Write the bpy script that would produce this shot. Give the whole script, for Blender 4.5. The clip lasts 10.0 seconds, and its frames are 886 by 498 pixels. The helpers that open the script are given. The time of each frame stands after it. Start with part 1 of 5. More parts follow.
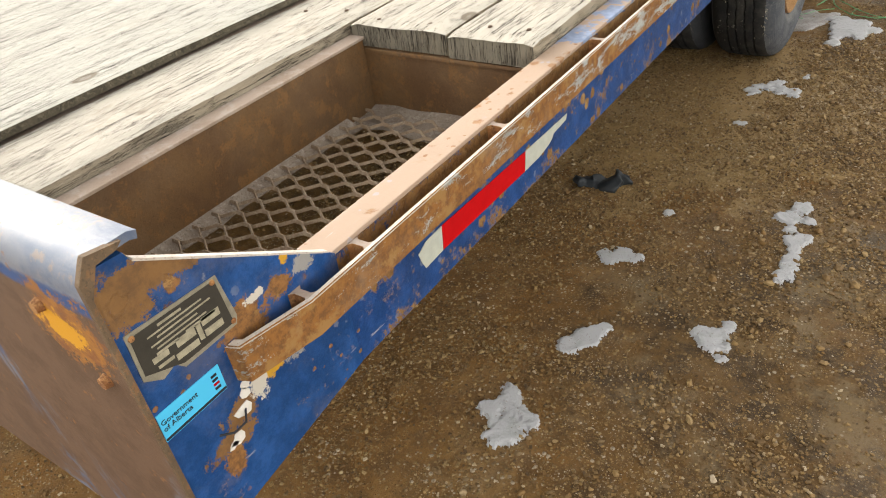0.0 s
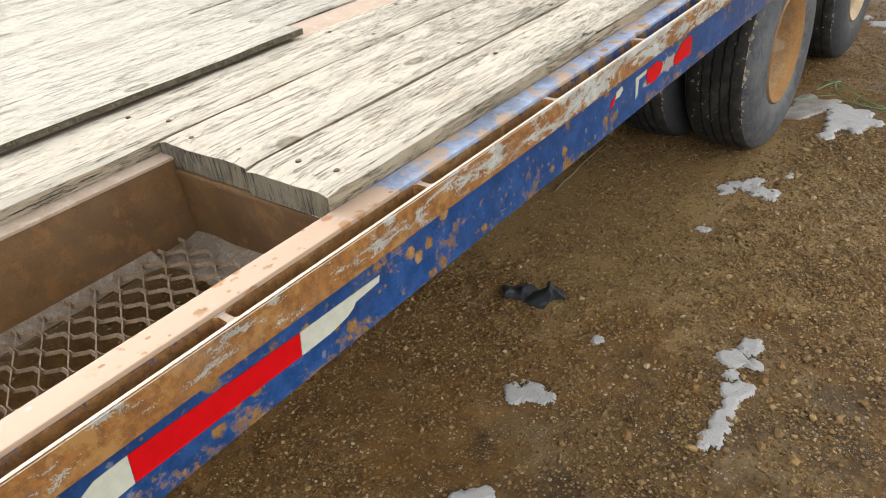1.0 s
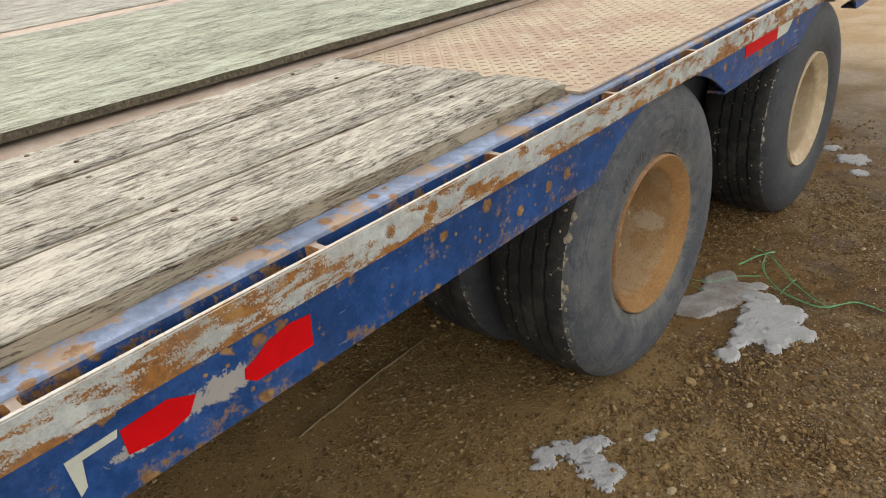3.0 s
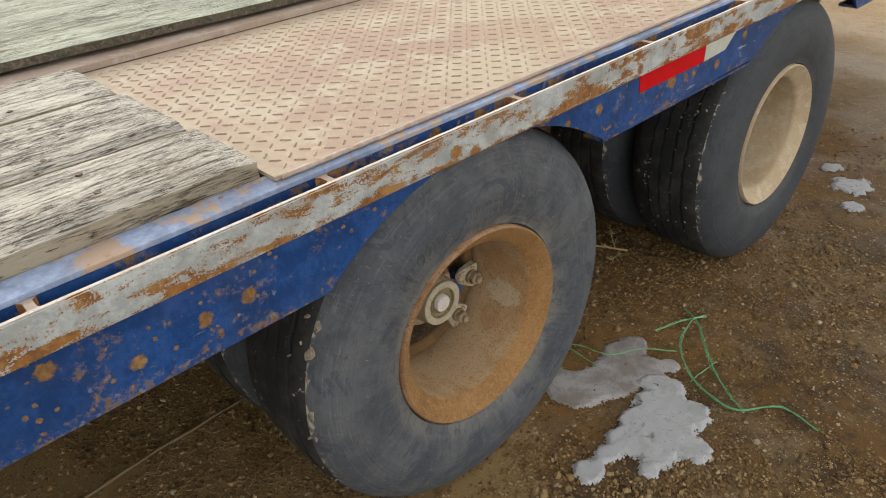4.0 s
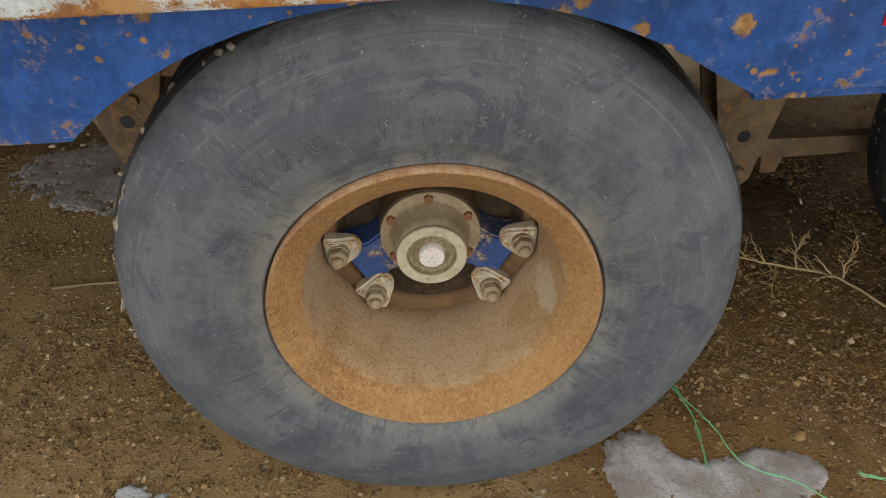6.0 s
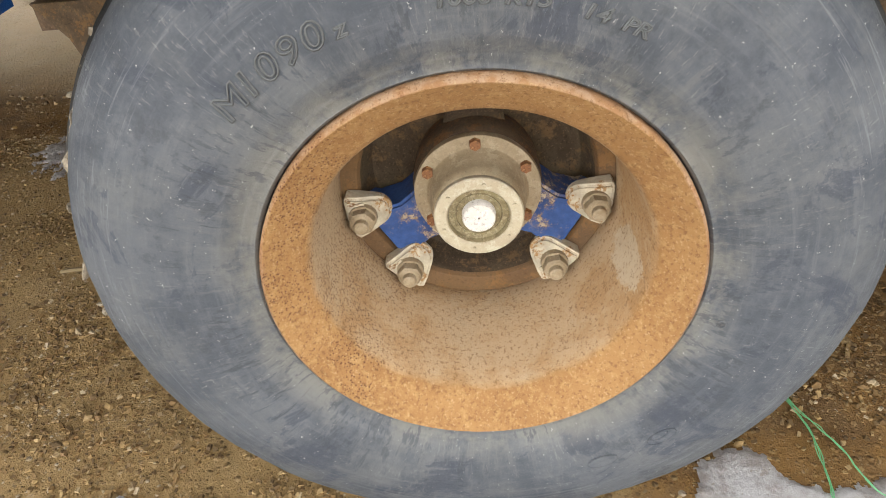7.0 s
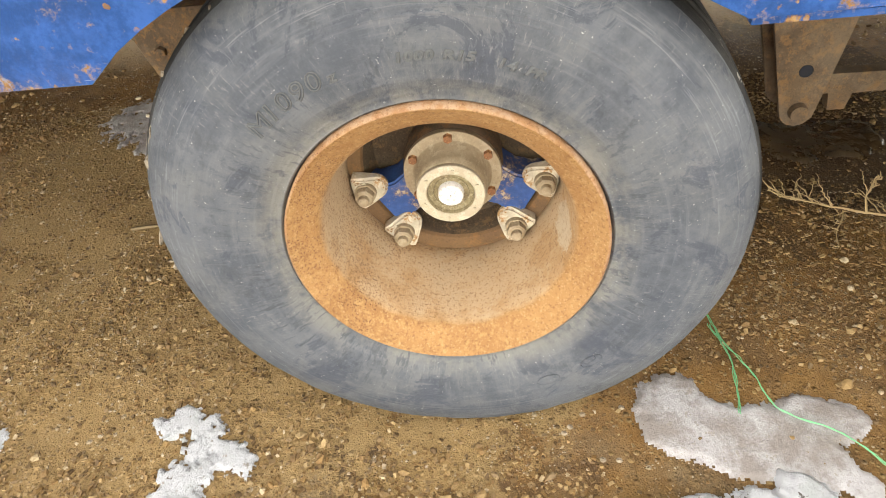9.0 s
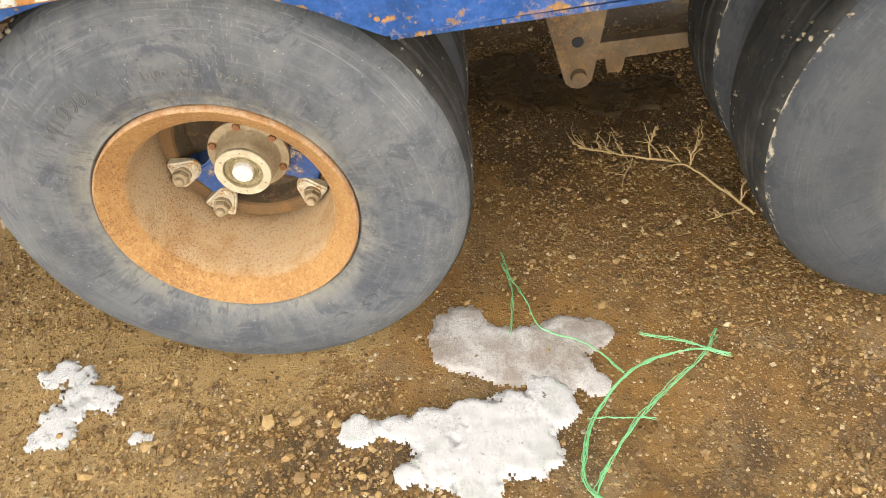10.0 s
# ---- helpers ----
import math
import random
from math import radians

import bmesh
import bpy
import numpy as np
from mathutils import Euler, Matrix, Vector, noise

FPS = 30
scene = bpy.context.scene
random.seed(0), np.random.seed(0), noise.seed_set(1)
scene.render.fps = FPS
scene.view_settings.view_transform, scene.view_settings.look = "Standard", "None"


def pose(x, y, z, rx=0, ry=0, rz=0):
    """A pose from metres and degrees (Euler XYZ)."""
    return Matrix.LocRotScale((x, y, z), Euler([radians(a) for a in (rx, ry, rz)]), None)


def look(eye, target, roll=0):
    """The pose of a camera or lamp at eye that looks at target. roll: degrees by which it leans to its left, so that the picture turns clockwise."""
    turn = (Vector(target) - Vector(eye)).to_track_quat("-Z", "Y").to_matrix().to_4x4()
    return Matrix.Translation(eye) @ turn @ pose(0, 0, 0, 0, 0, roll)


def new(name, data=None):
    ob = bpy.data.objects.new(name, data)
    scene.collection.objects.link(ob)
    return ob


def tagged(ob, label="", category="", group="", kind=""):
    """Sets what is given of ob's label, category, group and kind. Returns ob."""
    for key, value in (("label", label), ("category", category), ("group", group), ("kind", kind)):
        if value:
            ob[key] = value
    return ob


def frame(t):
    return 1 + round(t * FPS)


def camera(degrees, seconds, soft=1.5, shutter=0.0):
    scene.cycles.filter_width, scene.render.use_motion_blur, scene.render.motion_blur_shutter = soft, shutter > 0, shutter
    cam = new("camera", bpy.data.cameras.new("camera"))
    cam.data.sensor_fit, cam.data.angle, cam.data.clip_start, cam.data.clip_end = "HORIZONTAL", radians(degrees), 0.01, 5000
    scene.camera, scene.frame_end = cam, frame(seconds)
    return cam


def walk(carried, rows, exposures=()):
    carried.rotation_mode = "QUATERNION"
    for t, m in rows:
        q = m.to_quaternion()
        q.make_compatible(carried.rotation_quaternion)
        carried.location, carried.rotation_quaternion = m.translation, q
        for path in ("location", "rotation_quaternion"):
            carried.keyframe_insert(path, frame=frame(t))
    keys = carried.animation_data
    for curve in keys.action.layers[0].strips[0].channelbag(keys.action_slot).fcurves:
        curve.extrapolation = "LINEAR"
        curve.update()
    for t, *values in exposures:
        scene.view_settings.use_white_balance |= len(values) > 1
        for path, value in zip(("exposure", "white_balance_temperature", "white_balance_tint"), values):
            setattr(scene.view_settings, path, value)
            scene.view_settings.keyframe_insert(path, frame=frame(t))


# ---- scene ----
cam = camera(63.3, 10.0, soft=1.0)
PATH = [
    (0, (0.561, -0.918, 1.372), (-0.453, 0.358, 0.213), -8.5),
    (0.5, (0.654, -0.671, 1.353), (-0.467, 0.481, 0.164), -9.3),
    (1, (0.688, -0.368, 1.367), (-0.433, 0.9, 0.301), -7.1),
    (1.5, (0.761, -0.062, 1.349), (-0.517, 1.172, 0.43), -6.7),
    (2, (0.786, 0.268, 1.352), (-0.523, 1.449, 0.408), -5.9),
    (2.5, (0.681, 0.679, 1.319), (-0.546, 1.941, 0.369), -5.2),
    (3, (0.713, 1.077, 1.266), (-0.51, 2.37, 0.3525), -5.95),
    (3.2, (0.813, 1.279, 1.296), (-0.486, 2.474, 0.355), -5.4),
    (4.3, (0.751, 2.092, 1.245), (-0.527, 3.149, 0.127), -3.8),
    (4.5, (0.739, 2.206, 1.209), (-0.598, 3.106, 0.026), -1.6),
    (5, (0.782, 2.436, 1.139), (-0.735, 2.82, -0.106), 0.5),
    (5.5, (0.711, 2.611, 1.042), (-0.853, 2.821, -0.187), -2.4),
    (5.7, (0.685, 2.677, 1.025), (-0.891, 2.827, -0.197), -2.0),
    (6.8, (0.535, 2.782, 0.845), (-1.082, 2.66, -0.326), -5.6),
    (7, (0.499, 2.753, 0.805), (-1.113, 2.641, -0.374), -5.5),
    (7.5, (0.45, 2.73, 0.777), (-1.184, 2.719, -0.376), -4.5),
    (8, (0.457, 2.741, 0.81), (-1.197, 2.73, -0.315), -4.1),
    (8.5, (0.544, 2.775, 0.848), (-1.053, 2.652, -0.35), -7.6),
    (9, (0.683, 2.864, 0.983), (-0.826, 2.625, -0.307), -8.8),
    (9.5, (0.822, 3.029, 1.098), (-0.652, 2.775, -0.23), -8.1),
    (10, (0.858, 3.24, 1.115), (-0.564, 3.033, -0.275), -12.1),
]
EXPOSURES = [(0.0, 0.65, 7200, 10), (1.3, 0.62, 7000, 10), (2.5, 0.39, 7100, 10), (3.2, 0.29, 7150, 10), (4.5, 0.25, 6850, 10), (5.5, 0.4, 7000, 10), (7.0, 1.67, 6800, 10), (8.0, 1.9, 6700, 10), (9.5, 2.02, 7500, 10), (10.0, 1.99, 7600, 10)]
walk(cam, [(t, look(eye, target, roll)) for t, eye, target, roll in PATH], EXPOSURES)

# ---------------------------------------------------------------- light
SUN_UP, SUN_ROUND = radians(20), radians(275)
world = bpy.data.worlds.new("hazy_sky")
scene.world = world
world.use_nodes = True
wt = world.node_tree
sky = wt.nodes.new("ShaderNodeTexSky")
sky.sky_type, sky.sun_disc = "NISHITA", False
sky.sun_elevation, sky.sun_rotation = SUN_UP, SUN_ROUND
sky.air_density, sky.dust_density, sky.ozone_density = 1.0, 2.0, 1.0
grey = wt.nodes.new("ShaderNodeHueSaturation")
grey.inputs["Saturation"].default_value, grey.inputs["Value"].default_value = 0.1, 3.0
wt.links.new(sky.outputs[0], grey.inputs["Color"])
wt.links.new(grey.outputs[0], wt.nodes["Background"].inputs["Color"])
wt.nodes["Background"].inputs["Strength"].default_value = 0.15
sun = new("sun", bpy.data.lights.new("sun", "SUN"))
sun.data.energy, sun.data.angle, sun.data.color = 0.65, radians(10), (1.0, 0.94, 0.86)
sun.matrix_world = look((6 * math.sin(SUN_ROUND) * math.cos(SUN_UP), 6 * math.cos(SUN_ROUND) * math.cos(SUN_UP), 6 * math.sin(SUN_UP)), (0, 0, 0))


# ---------------------------------------------------------------- material helpers
class Nodes:
    """Short calls for the nodes of one material."""

    def __init__(self, name, coords="Object"):
        self.m = bpy.data.materials.new(name)
        self.m.use_nodes = True
        self.t = self.m.node_tree
        self.b = self.t.nodes["Principled BSDF"]
        self.co = self.t.nodes.new("ShaderNodeTexCoord").outputs[coords]

    def add(self, kind):
        return self.t.nodes.new(kind)

    def put(self, sock, v):
        if isinstance(v, bpy.types.NodeSocket):
            self.t.links.new(v, sock)
        elif isinstance(v, tuple) and len(v) == 3 and sock.type == "RGBA":
            sock.default_value = (*v, 1)
        else:
            sock.default_value = v

    def space(self, stretch=(1, 1, 1), shift=None):
        n = self.add("ShaderNodeMapping")
        self.put(n.inputs["Vector"], self.co)
        n.inputs["Scale"].default_value = stretch
        if shift is not None:
            self.put(n.inputs["Location"], shift)
        return n.outputs[0]

    def noise(self, scale, detail=4, rough=0.6, stretch=(1, 1, 1), shift=None, warp=0.0):
        n = self.add("ShaderNodeTexNoise")
        self.put(n.inputs["Vector"], self.space(stretch, shift))
        n.inputs["Scale"].default_value, n.inputs["Detail"].default_value = scale, detail
        n.inputs["Roughness"].default_value, n.inputs["Distortion"].default_value = rough, warp
        return n.outputs["Fac"]

    def cells(self, scale, feature="F1", out="Distance", stretch=(1, 1, 1), jitter=1.0):
        n = self.add("ShaderNodeTexVoronoi")
        n.feature = feature
        self.put(n.inputs["Vector"], self.space(stretch))
        n.inputs["Scale"].default_value = scale
        n.inputs["Randomness"].default_value = jitter
        return n.outputs[out]

    def step(self, v, lo, hi, a=0.0, b=1.0):
        n = self.add("ShaderNodeMapRange")
        n.interpolation_type = "SMOOTHSTEP"
        for k, x in zip(("Value", "From Min", "From Max", "To Min", "To Max"), (v, lo, hi, a, b)):
            self.put(n.inputs[k], x)
        return n.outputs[0]

    def math(self, op, a, b=0.0):
        n = self.add("ShaderNodeMath")
        n.operation = op
        self.put(n.inputs[0], a), self.put(n.inputs[1], b)
        return n.outputs[0]

    def mix(self, f, a, b, how="MIX"):
        n = self.add("ShaderNodeMix")
        n.data_type, n.blend_type = "RGBA", how
        self.put(n.inputs[0], f), self.put(n.inputs[6], a), self.put(n.inputs[7], b)
        return n.outputs[2]

    def blob(self, at, size, ragged=0.5, scale=48.0):
        """A ragged spot of its own: one inside the oval round at, nothing outside."""
        n = self.add("ShaderNodeMapping")
        self.put(n.inputs["Vector"], self.co)
        n.inputs["Scale"].default_value = tuple(1 / v for v in size)
        n.inputs["Location"].default_value = tuple(-a / v for a, v in zip(at, size))
        d = self.add("ShaderNodeVectorMath")
        d.operation = "LENGTH"
        self.put(d.inputs[0], n.outputs[0])
        v = self.math("ADD", d.outputs["Value"], self.math("MULTIPLY", self.math("SUBTRACT", self.noise(scale, 9, 0.82), 0.5), ragged * 9))
        return self.step(v, 1.06, 0.97)

    def axis(self, which):
        n = self.add("ShaderNodeSeparateXYZ")
        self.put(n.inputs[0], self.co)
        return n.outputs[which]

    def chance(self):
        return self.add("ShaderNodeObjectInfo").outputs["Random"]

    def island(self):
        return self.add("ShaderNodeNewGeometry").outputs["Random Per Island"]

    def bump(self, height, strength=0.5, depth=0.01, under=None):
        n = self.add("ShaderNodeBump")
        n.inputs["Strength"].default_value, n.inputs["Distance"].default_value = strength, depth
        self.put(n.inputs["Height"], height)
        if under is not None:
            self.put(n.inputs["Normal"], under)
        return n.outputs[0]

    def done(self, colour, rough=0.7, normal=None, metal=0.0, gloss=0.5):
        self.put(self.b.inputs["Base Color"], colour), self.put(self.b.inputs["Roughness"], rough)
        self.put(self.b.inputs["Metallic"], metal), self.put(self.b.inputs["Specular IOR Level"], gloss)
        if normal is not None:
            self.put(self.b.inputs["Normal"], normal)
        return self.m


def painted_steel(name, paint, rust_at, second=None, second_at=0.6, second_y=None, scale=9.0, spots=0.0, y_rust=None, chalk=0.0, high_rust=None, low_rust=None, everywhere=False, soft=0.02, rust=((0.34, 0.13, 0.035), (0.12, 0.05, 0.024), (0.4, 0.19, 0.05)), dirty=0.3, blobs=(), gloss=0.4, drawn=1.0):
    """Old paint over rust. rust_at: the noise level above which rust shows; y_rust: from, to along the trailer where it fades to the rest;
    high_rust and low_rust: heights between which wear sets in."""
    n = Nodes(name)
    big = n.noise(scale, 9, 0.72 if drawn == 1.0 else 0.64, (1, drawn, 1), warp=0.3)
    mid = n.noise(scale * 7, 7, 0.72)
    mask = n.math("ADD", n.math("MULTIPLY", big, 0.66), n.math("MULTIPLY", mid, 0.34))
    if y_rust:
        mask = n.math("ADD", mask, n.step(n.axis("Y"), y_rust[0], y_rust[1], y_rust[2], 0.0))
    for span in (high_rust, low_rust):
        if span:
            mask = n.math("ADD", mask, n.math("MULTIPLY", n.step(n.axis("Z"), span[0], span[1], 0.0, span[2]), 1.0 if everywhere else n.step(n.axis("Y"), -0.45, -0.35)))
    rusty = n.step(mask, rust_at, rust_at + 0.016)
    halo = n.step(mask, rust_at - 0.045, rust_at)
    if spots:
        dot = n.cells(21.0)
        dots = n.math("MULTIPLY", n.step(n.math("ADD", dot, n.math("MULTIPLY", mid, 0.6)), 0.585, 0.5), n.step(n.noise(4.0, 3), 0.56 - spots, 0.58 - spots))
        rusty = n.math("MAXIMUM", rusty, dots)
        fleck = n.math("ADD", n.cells(46.0), n.math("MULTIPLY", n.noise(120, 5, 0.7), 0.35))
        small = n.math("MULTIPLY", n.step(fleck, 0.36, 0.32), n.step(n.noise(5.0, 4, shift=(8, 2, 6)), 0.5, 0.54))
        rusty = n.math("MAXIMUM", rusty, n.math("MULTIPLY", small, 0.9))
    tone = n.mix(n.step(n.noise(70, 8, 0.78), 0.42, 0.6), rust[0], rust[1])
    tone = n.mix(n.step(n.noise(17, 6, 0.72), 0.52, 0.62), tone, rust[2])
    coat = n.mix(n.step(n.noise(26, 8, 0.78), 0.4, 0.62), paint, tuple(min(1, c * 1.45 + 0.01) for c in paint))
    coat = n.mix(n.step(n.noise(5.5, 6, 0.7, shift=(2, 6, 1)), 0.45, 0.62, 0, 0.5), coat, tuple(c * 0.6 for c in paint))
    if chalk:
        coat = n.mix(n.math("MULTIPLY", n.step(n.noise(3.5, 6, 0.7), 0.42, 0.6), chalk), coat, (0.5, 0.51, 0.54))
    if second:
        other = n.noise(scale * 1.4, 9, 0.74, shift=(3, 1, 7))
        if second_y:
            other = n.math("ADD", other, n.step(n.axis("Y"), second_y[0], second_y[1], second_y[2], 0.0))
        coat = n.mix(n.step(other, second_at, second_at + soft), coat, second)
    if spots:
        nick = n.math("MULTIPLY", n.step(n.math("ADD", n.cells(33.0, stretch=(1, 1, 0.7)), n.math("MULTIPLY", n.noise(90, 6, 0.75), 0.5)), 0.42, 0.38), n.step(n.noise(3.3, 4, shift=(1, 7, 3)), 0.5, 0.56))
        coat = n.mix(n.math("MULTIPLY", nick, 0.5), coat, tuple(0.22 + 0.5 * c for c in paint))
    coat = n.mix(n.math("MULTIPLY", halo, 0.35), coat, (0.3, 0.19, 0.1))
    scratch = n.step(n.noise(60, 5, 0.7, (1, 0.12, 1)), 0.66, 0.69)
    coat = n.mix(n.math("MULTIPLY", scratch, 0.5), coat, (0.45, 0.43, 0.4))
    colour = n.mix(rusty, coat, tone)
    dust = n.step(n.noise(6, 9, 0.74, shift=(9, 4, 2)), 0.5, 0.66)
    colour = n.mix(n.math("MULTIPLY", dust, dirty), colour, (0.25, 0.2, 0.15))
    for at, size, what in blobs:
        colour = n.mix(n.blob(at, size), colour, {"rust": tone, "brown": n.mix(n.step(n.noise(18, 7, 0.74), 0.42, 0.6), (0.2, 0.105, 0.04), (0.13, 0.07, 0.032)), "yellow": (0.5, 0.27, 0.025), "white": (0.5, 0.47, 0.41), "grey": (0.27, 0.26, 0.25)}[what])
    height = n.math("ADD", n.math("MULTIPLY", rusty, -0.8), n.math("MULTIPLY", n.noise(150, 7, 0.75), 0.6))
    return n.done(colour, n.step(rusty, 0, 1, 0.55, 0.88), n.bump(height, 0.6, 0.002), 0.0, gloss)


def rust_steel(name, a, b, c, scale=10.0, rough=0.8, dust=0.0, relief=0.5, gloss=0.35, speckle=0.6, pits=0.0):
    n = Nodes(name)
    colour = n.mix(n.step(n.noise(scale, 9, 0.74, warp=0.4), 0.42, 0.6), a, b)
    colour = n.mix(n.step(n.noise(scale * 3.7, 8, 0.76, shift=(4, 2, 1)), 0.5, 0.6), colour, c)
    speck = n.step(n.noise(230, 5, 0.72), 0.55, 0.63)
    colour = n.mix(n.math("MULTIPLY", speck, speckle), colour, tuple(x * 0.4 for x in b))
    pale = n.step(n.noise(330, 4, 0.7, shift=(6, 6, 6)), 0.58, 0.64)
    colour = n.mix(n.math("MULTIPLY", pale, speckle * 0.55), colour, tuple(min(1, x * 1.5 + 0.03) for x in c))
    if pits:
        hole = n.math("MULTIPLY", n.step(n.cells(210.0), 0.34, 0.24), n.step(n.noise(11, 7, 0.74, shift=(2, 2, 8)), 0.46, 0.6))
        colour = n.mix(n.math("MULTIPLY", hole, pits), colour, (0.1, 0.035, 0.014))
    if dust:
        colour = n.mix(n.step(n.noise(4.5, 8, 0.74, shift=(1, 8, 3)), 0.4, 0.62, 0, dust), colour, (0.36, 0.28, 0.19))
    h = n.math("ADD", n.noise(190, 9, 0.8), n.math("MULTIPLY", n.noise(scale * 2, 6, 0.7), 0.8))
    return n.done(colour, rough, n.bump(h, relief, 0.0025), 0.0, gloss)


def old_wood(name, wood, paint, bare, dash=0.6, dirty=0.3, moss=0.0, relief=1.0, along=None, upright=False):
    """Weathered boards with the grain along the trailer. bare: how far the coat is worn to grey wood; dash: how dense the dark checks are;
    along: from, to along the trailer between which the wear sets in."""
    n = Nodes(name)

    def along_grain(a, b):
        return (a, a, b) if upright else (a, b, a)
    turn = n.math("MULTIPLY", n.chance(), 40.0)
    shift = n.add("ShaderNodeCombineXYZ")
    n.put(shift.inputs[0], turn), n.put(shift.inputs[1], turn)
    s = shift.outputs[0]
    wear = bare
    if along:
        wear = n.step(n.axis("Y"), along[0], along[1], bare - along[2], bare)
    wide = n.noise(4.2, 8, 0.74, along_grain(1.8, 0.8), s, 0.6)
    fibre = n.noise(60, 6, 0.76, along_grain(6, 0.35), s, 0.3)
    coat = n.mix(n.step(n.noise(9, 8, 0.74, along_grain(1.8, 0.7), s), 0.42, 0.62), paint, tuple(x * 0.9 for x in paint))
    coat = n.mix(n.step(fibre, 0.54, 0.64, 0, 0.2), coat, tuple(x * 0.55 for x in paint))
    # grey wood where the coat has gone, in streaks along the grain
    streak = n.noise(24, 8, 0.76, along_grain(5, 0.7), s, 0.5)
    worn = n.math("ADD", n.math("ADD", n.math("MULTIPLY", wide, 0.5), n.math("MULTIPLY", streak, 0.5)), wear)
    gone = n.step(worn, 0.56, 0.585)
    tone = n.mix(n.step(fibre, 0.42, 0.58), wood, tuple(x * 0.5 for x in wood))
    colour = n.mix(n.math("MULTIPLY", gone, 0.5), coat, tone)
    # short dark checks, broken hairlines and a few long splits
    chip = n.noise(25, 8, 0.74, along_grain(6.5, 0.85), s, 0.5)
    chip = n.math("ADD", chip, n.math("MULTIPLY", n.math("SUBTRACT", wide, 0.5), 0.38))
    chip = n.math("ADD", chip, n.math("MULTIPLY", wear, 0.8))
    chips = n.step(chip, 0.628 - dash * 0.05, 0.636 - dash * 0.05)
    line = n.math("ABSOLUTE", n.math("SUBTRACT", n.noise(11, 6, 0.66, along_grain(9, 0.55), s, 0.25), 0.5))
    lines = n.math("MULTIPLY", n.step(line, 0.011, 0.006), n.step(n.noise(16, 6, 0.72, along_grain(2.5, 0.7), s), 0.57 - dash * 0.1, 0.6 - dash * 0.1))
    long = n.math("ABSOLUTE", n.math("SUBTRACT", n.noise(5.5, 5, 0.6, along_grain(7, 0.16), s, 0.1), 0.5))
    splits = n.math("MULTIPLY", n.step(long, 0.0085, 0.005), n.step(n.noise(3.1, 5, 0.65, along_grain(4, 0.5), s), 0.46, 0.49))
    hair = n.math("ABSOLUTE", n.math("SUBTRACT", n.noise(34, 5, 0.62, along_grain(9, 0.42), s, 0.35), 0.5))
    hairs = n.math("MULTIPLY", n.step(hair, 0.026, 0.013), n.step(n.math("ADD", n.noise(9, 6, 0.72, along_grain(2, 0.8), s), wear), 0.45, 0.53, 0, 0.95))
    lines = n.math("MAXIMUM", lines, hairs)
    dark = n.math("MAXIMUM", n.math("MAXIMUM", chips, n.math("MULTIPLY", lines, 0.85)), splits)
    rim = n.math("MAXIMUM", n.step(chip, 0.585 - dash * 0.05, 0.63 - dash * 0.05), n.step(line, 0.03, 0.01, 0, 0.4))
    colour = n.mix(n.math("MULTIPLY", rim, 0.16), colour, (0.2, 0.165, 0.12))
    colour = n.mix(n.math("MULTIPLY", dark, 0.95), colour, (0.03, 0.025, 0.02))
    if moss:
        colour = n.mix(n.step(n.noise(2.6, 8, 0.74), 0.55, 0.6, 0, moss), colour, (0.16, 0.17, 0.11))
    stain = n.math("MULTIPLY", n.step(n.noise(5.1, 9, 0.8, along_grain(1, 0.7), s), 0.54, 0.6), n.step(streak, 0.42, 0.56, 0.2, 1.0))
    colour = n.mix(n.math("MULTIPLY", stain, dirty), colour, (0.2, 0.16, 0.11))
    knot = n.cells(3.3, stretch=along_grain(1.6, 0.9))
    ring = n.math("MULTIPLY", n.step(knot, 0.105, 0.075), n.step(knot, 0.03, 0.06, 0.55, 1.0))
    colour = n.mix(n.math("MULTIPLY", ring, 0.7), colour, (0.11, 0.08, 0.05))
    h = n.math("SUBTRACT", n.math("MULTIPLY", gone, -0.3), n.math("MULTIPLY", streak, 0.7))
    h = n.math("SUBTRACT", h, n.math("MULTIPLY", dark, 1.3))
    h = n.math("SUBTRACT", h, n.math("MULTIPLY", fibre, 0.6))
    return n.done(colour, 0.9, n.bump(h, 0.95 * relief, 0.004), 0.0, 0.2)


# ---------------------------------------------------------------- materials
BLUE = painted_steel("blue_paint", (0.002, 0.036, 0.14), 0.6, scale=11, spots=0.1, y_rust=(-0.3, 1.2, 0.035), high_rust=(0.775, 0.79, 0.055), low_rust=(0.69, 0.645, 0.045), dirty=0.05, gloss=0.28, rust=((0.235, 0.125, 0.045), (0.14, 0.075, 0.03), (0.29, 0.18, 0.075)), blobs=[((0.0, 1.42, 0.708), (9.0, 0.05, 0.018), "grey"), ((0.0, 1.3, 0.7), (9.0, 0.03, 0.008), "grey"), ((0.0, 0.3, 0.818), (9.0, 0.85, 0.03), "rust")])
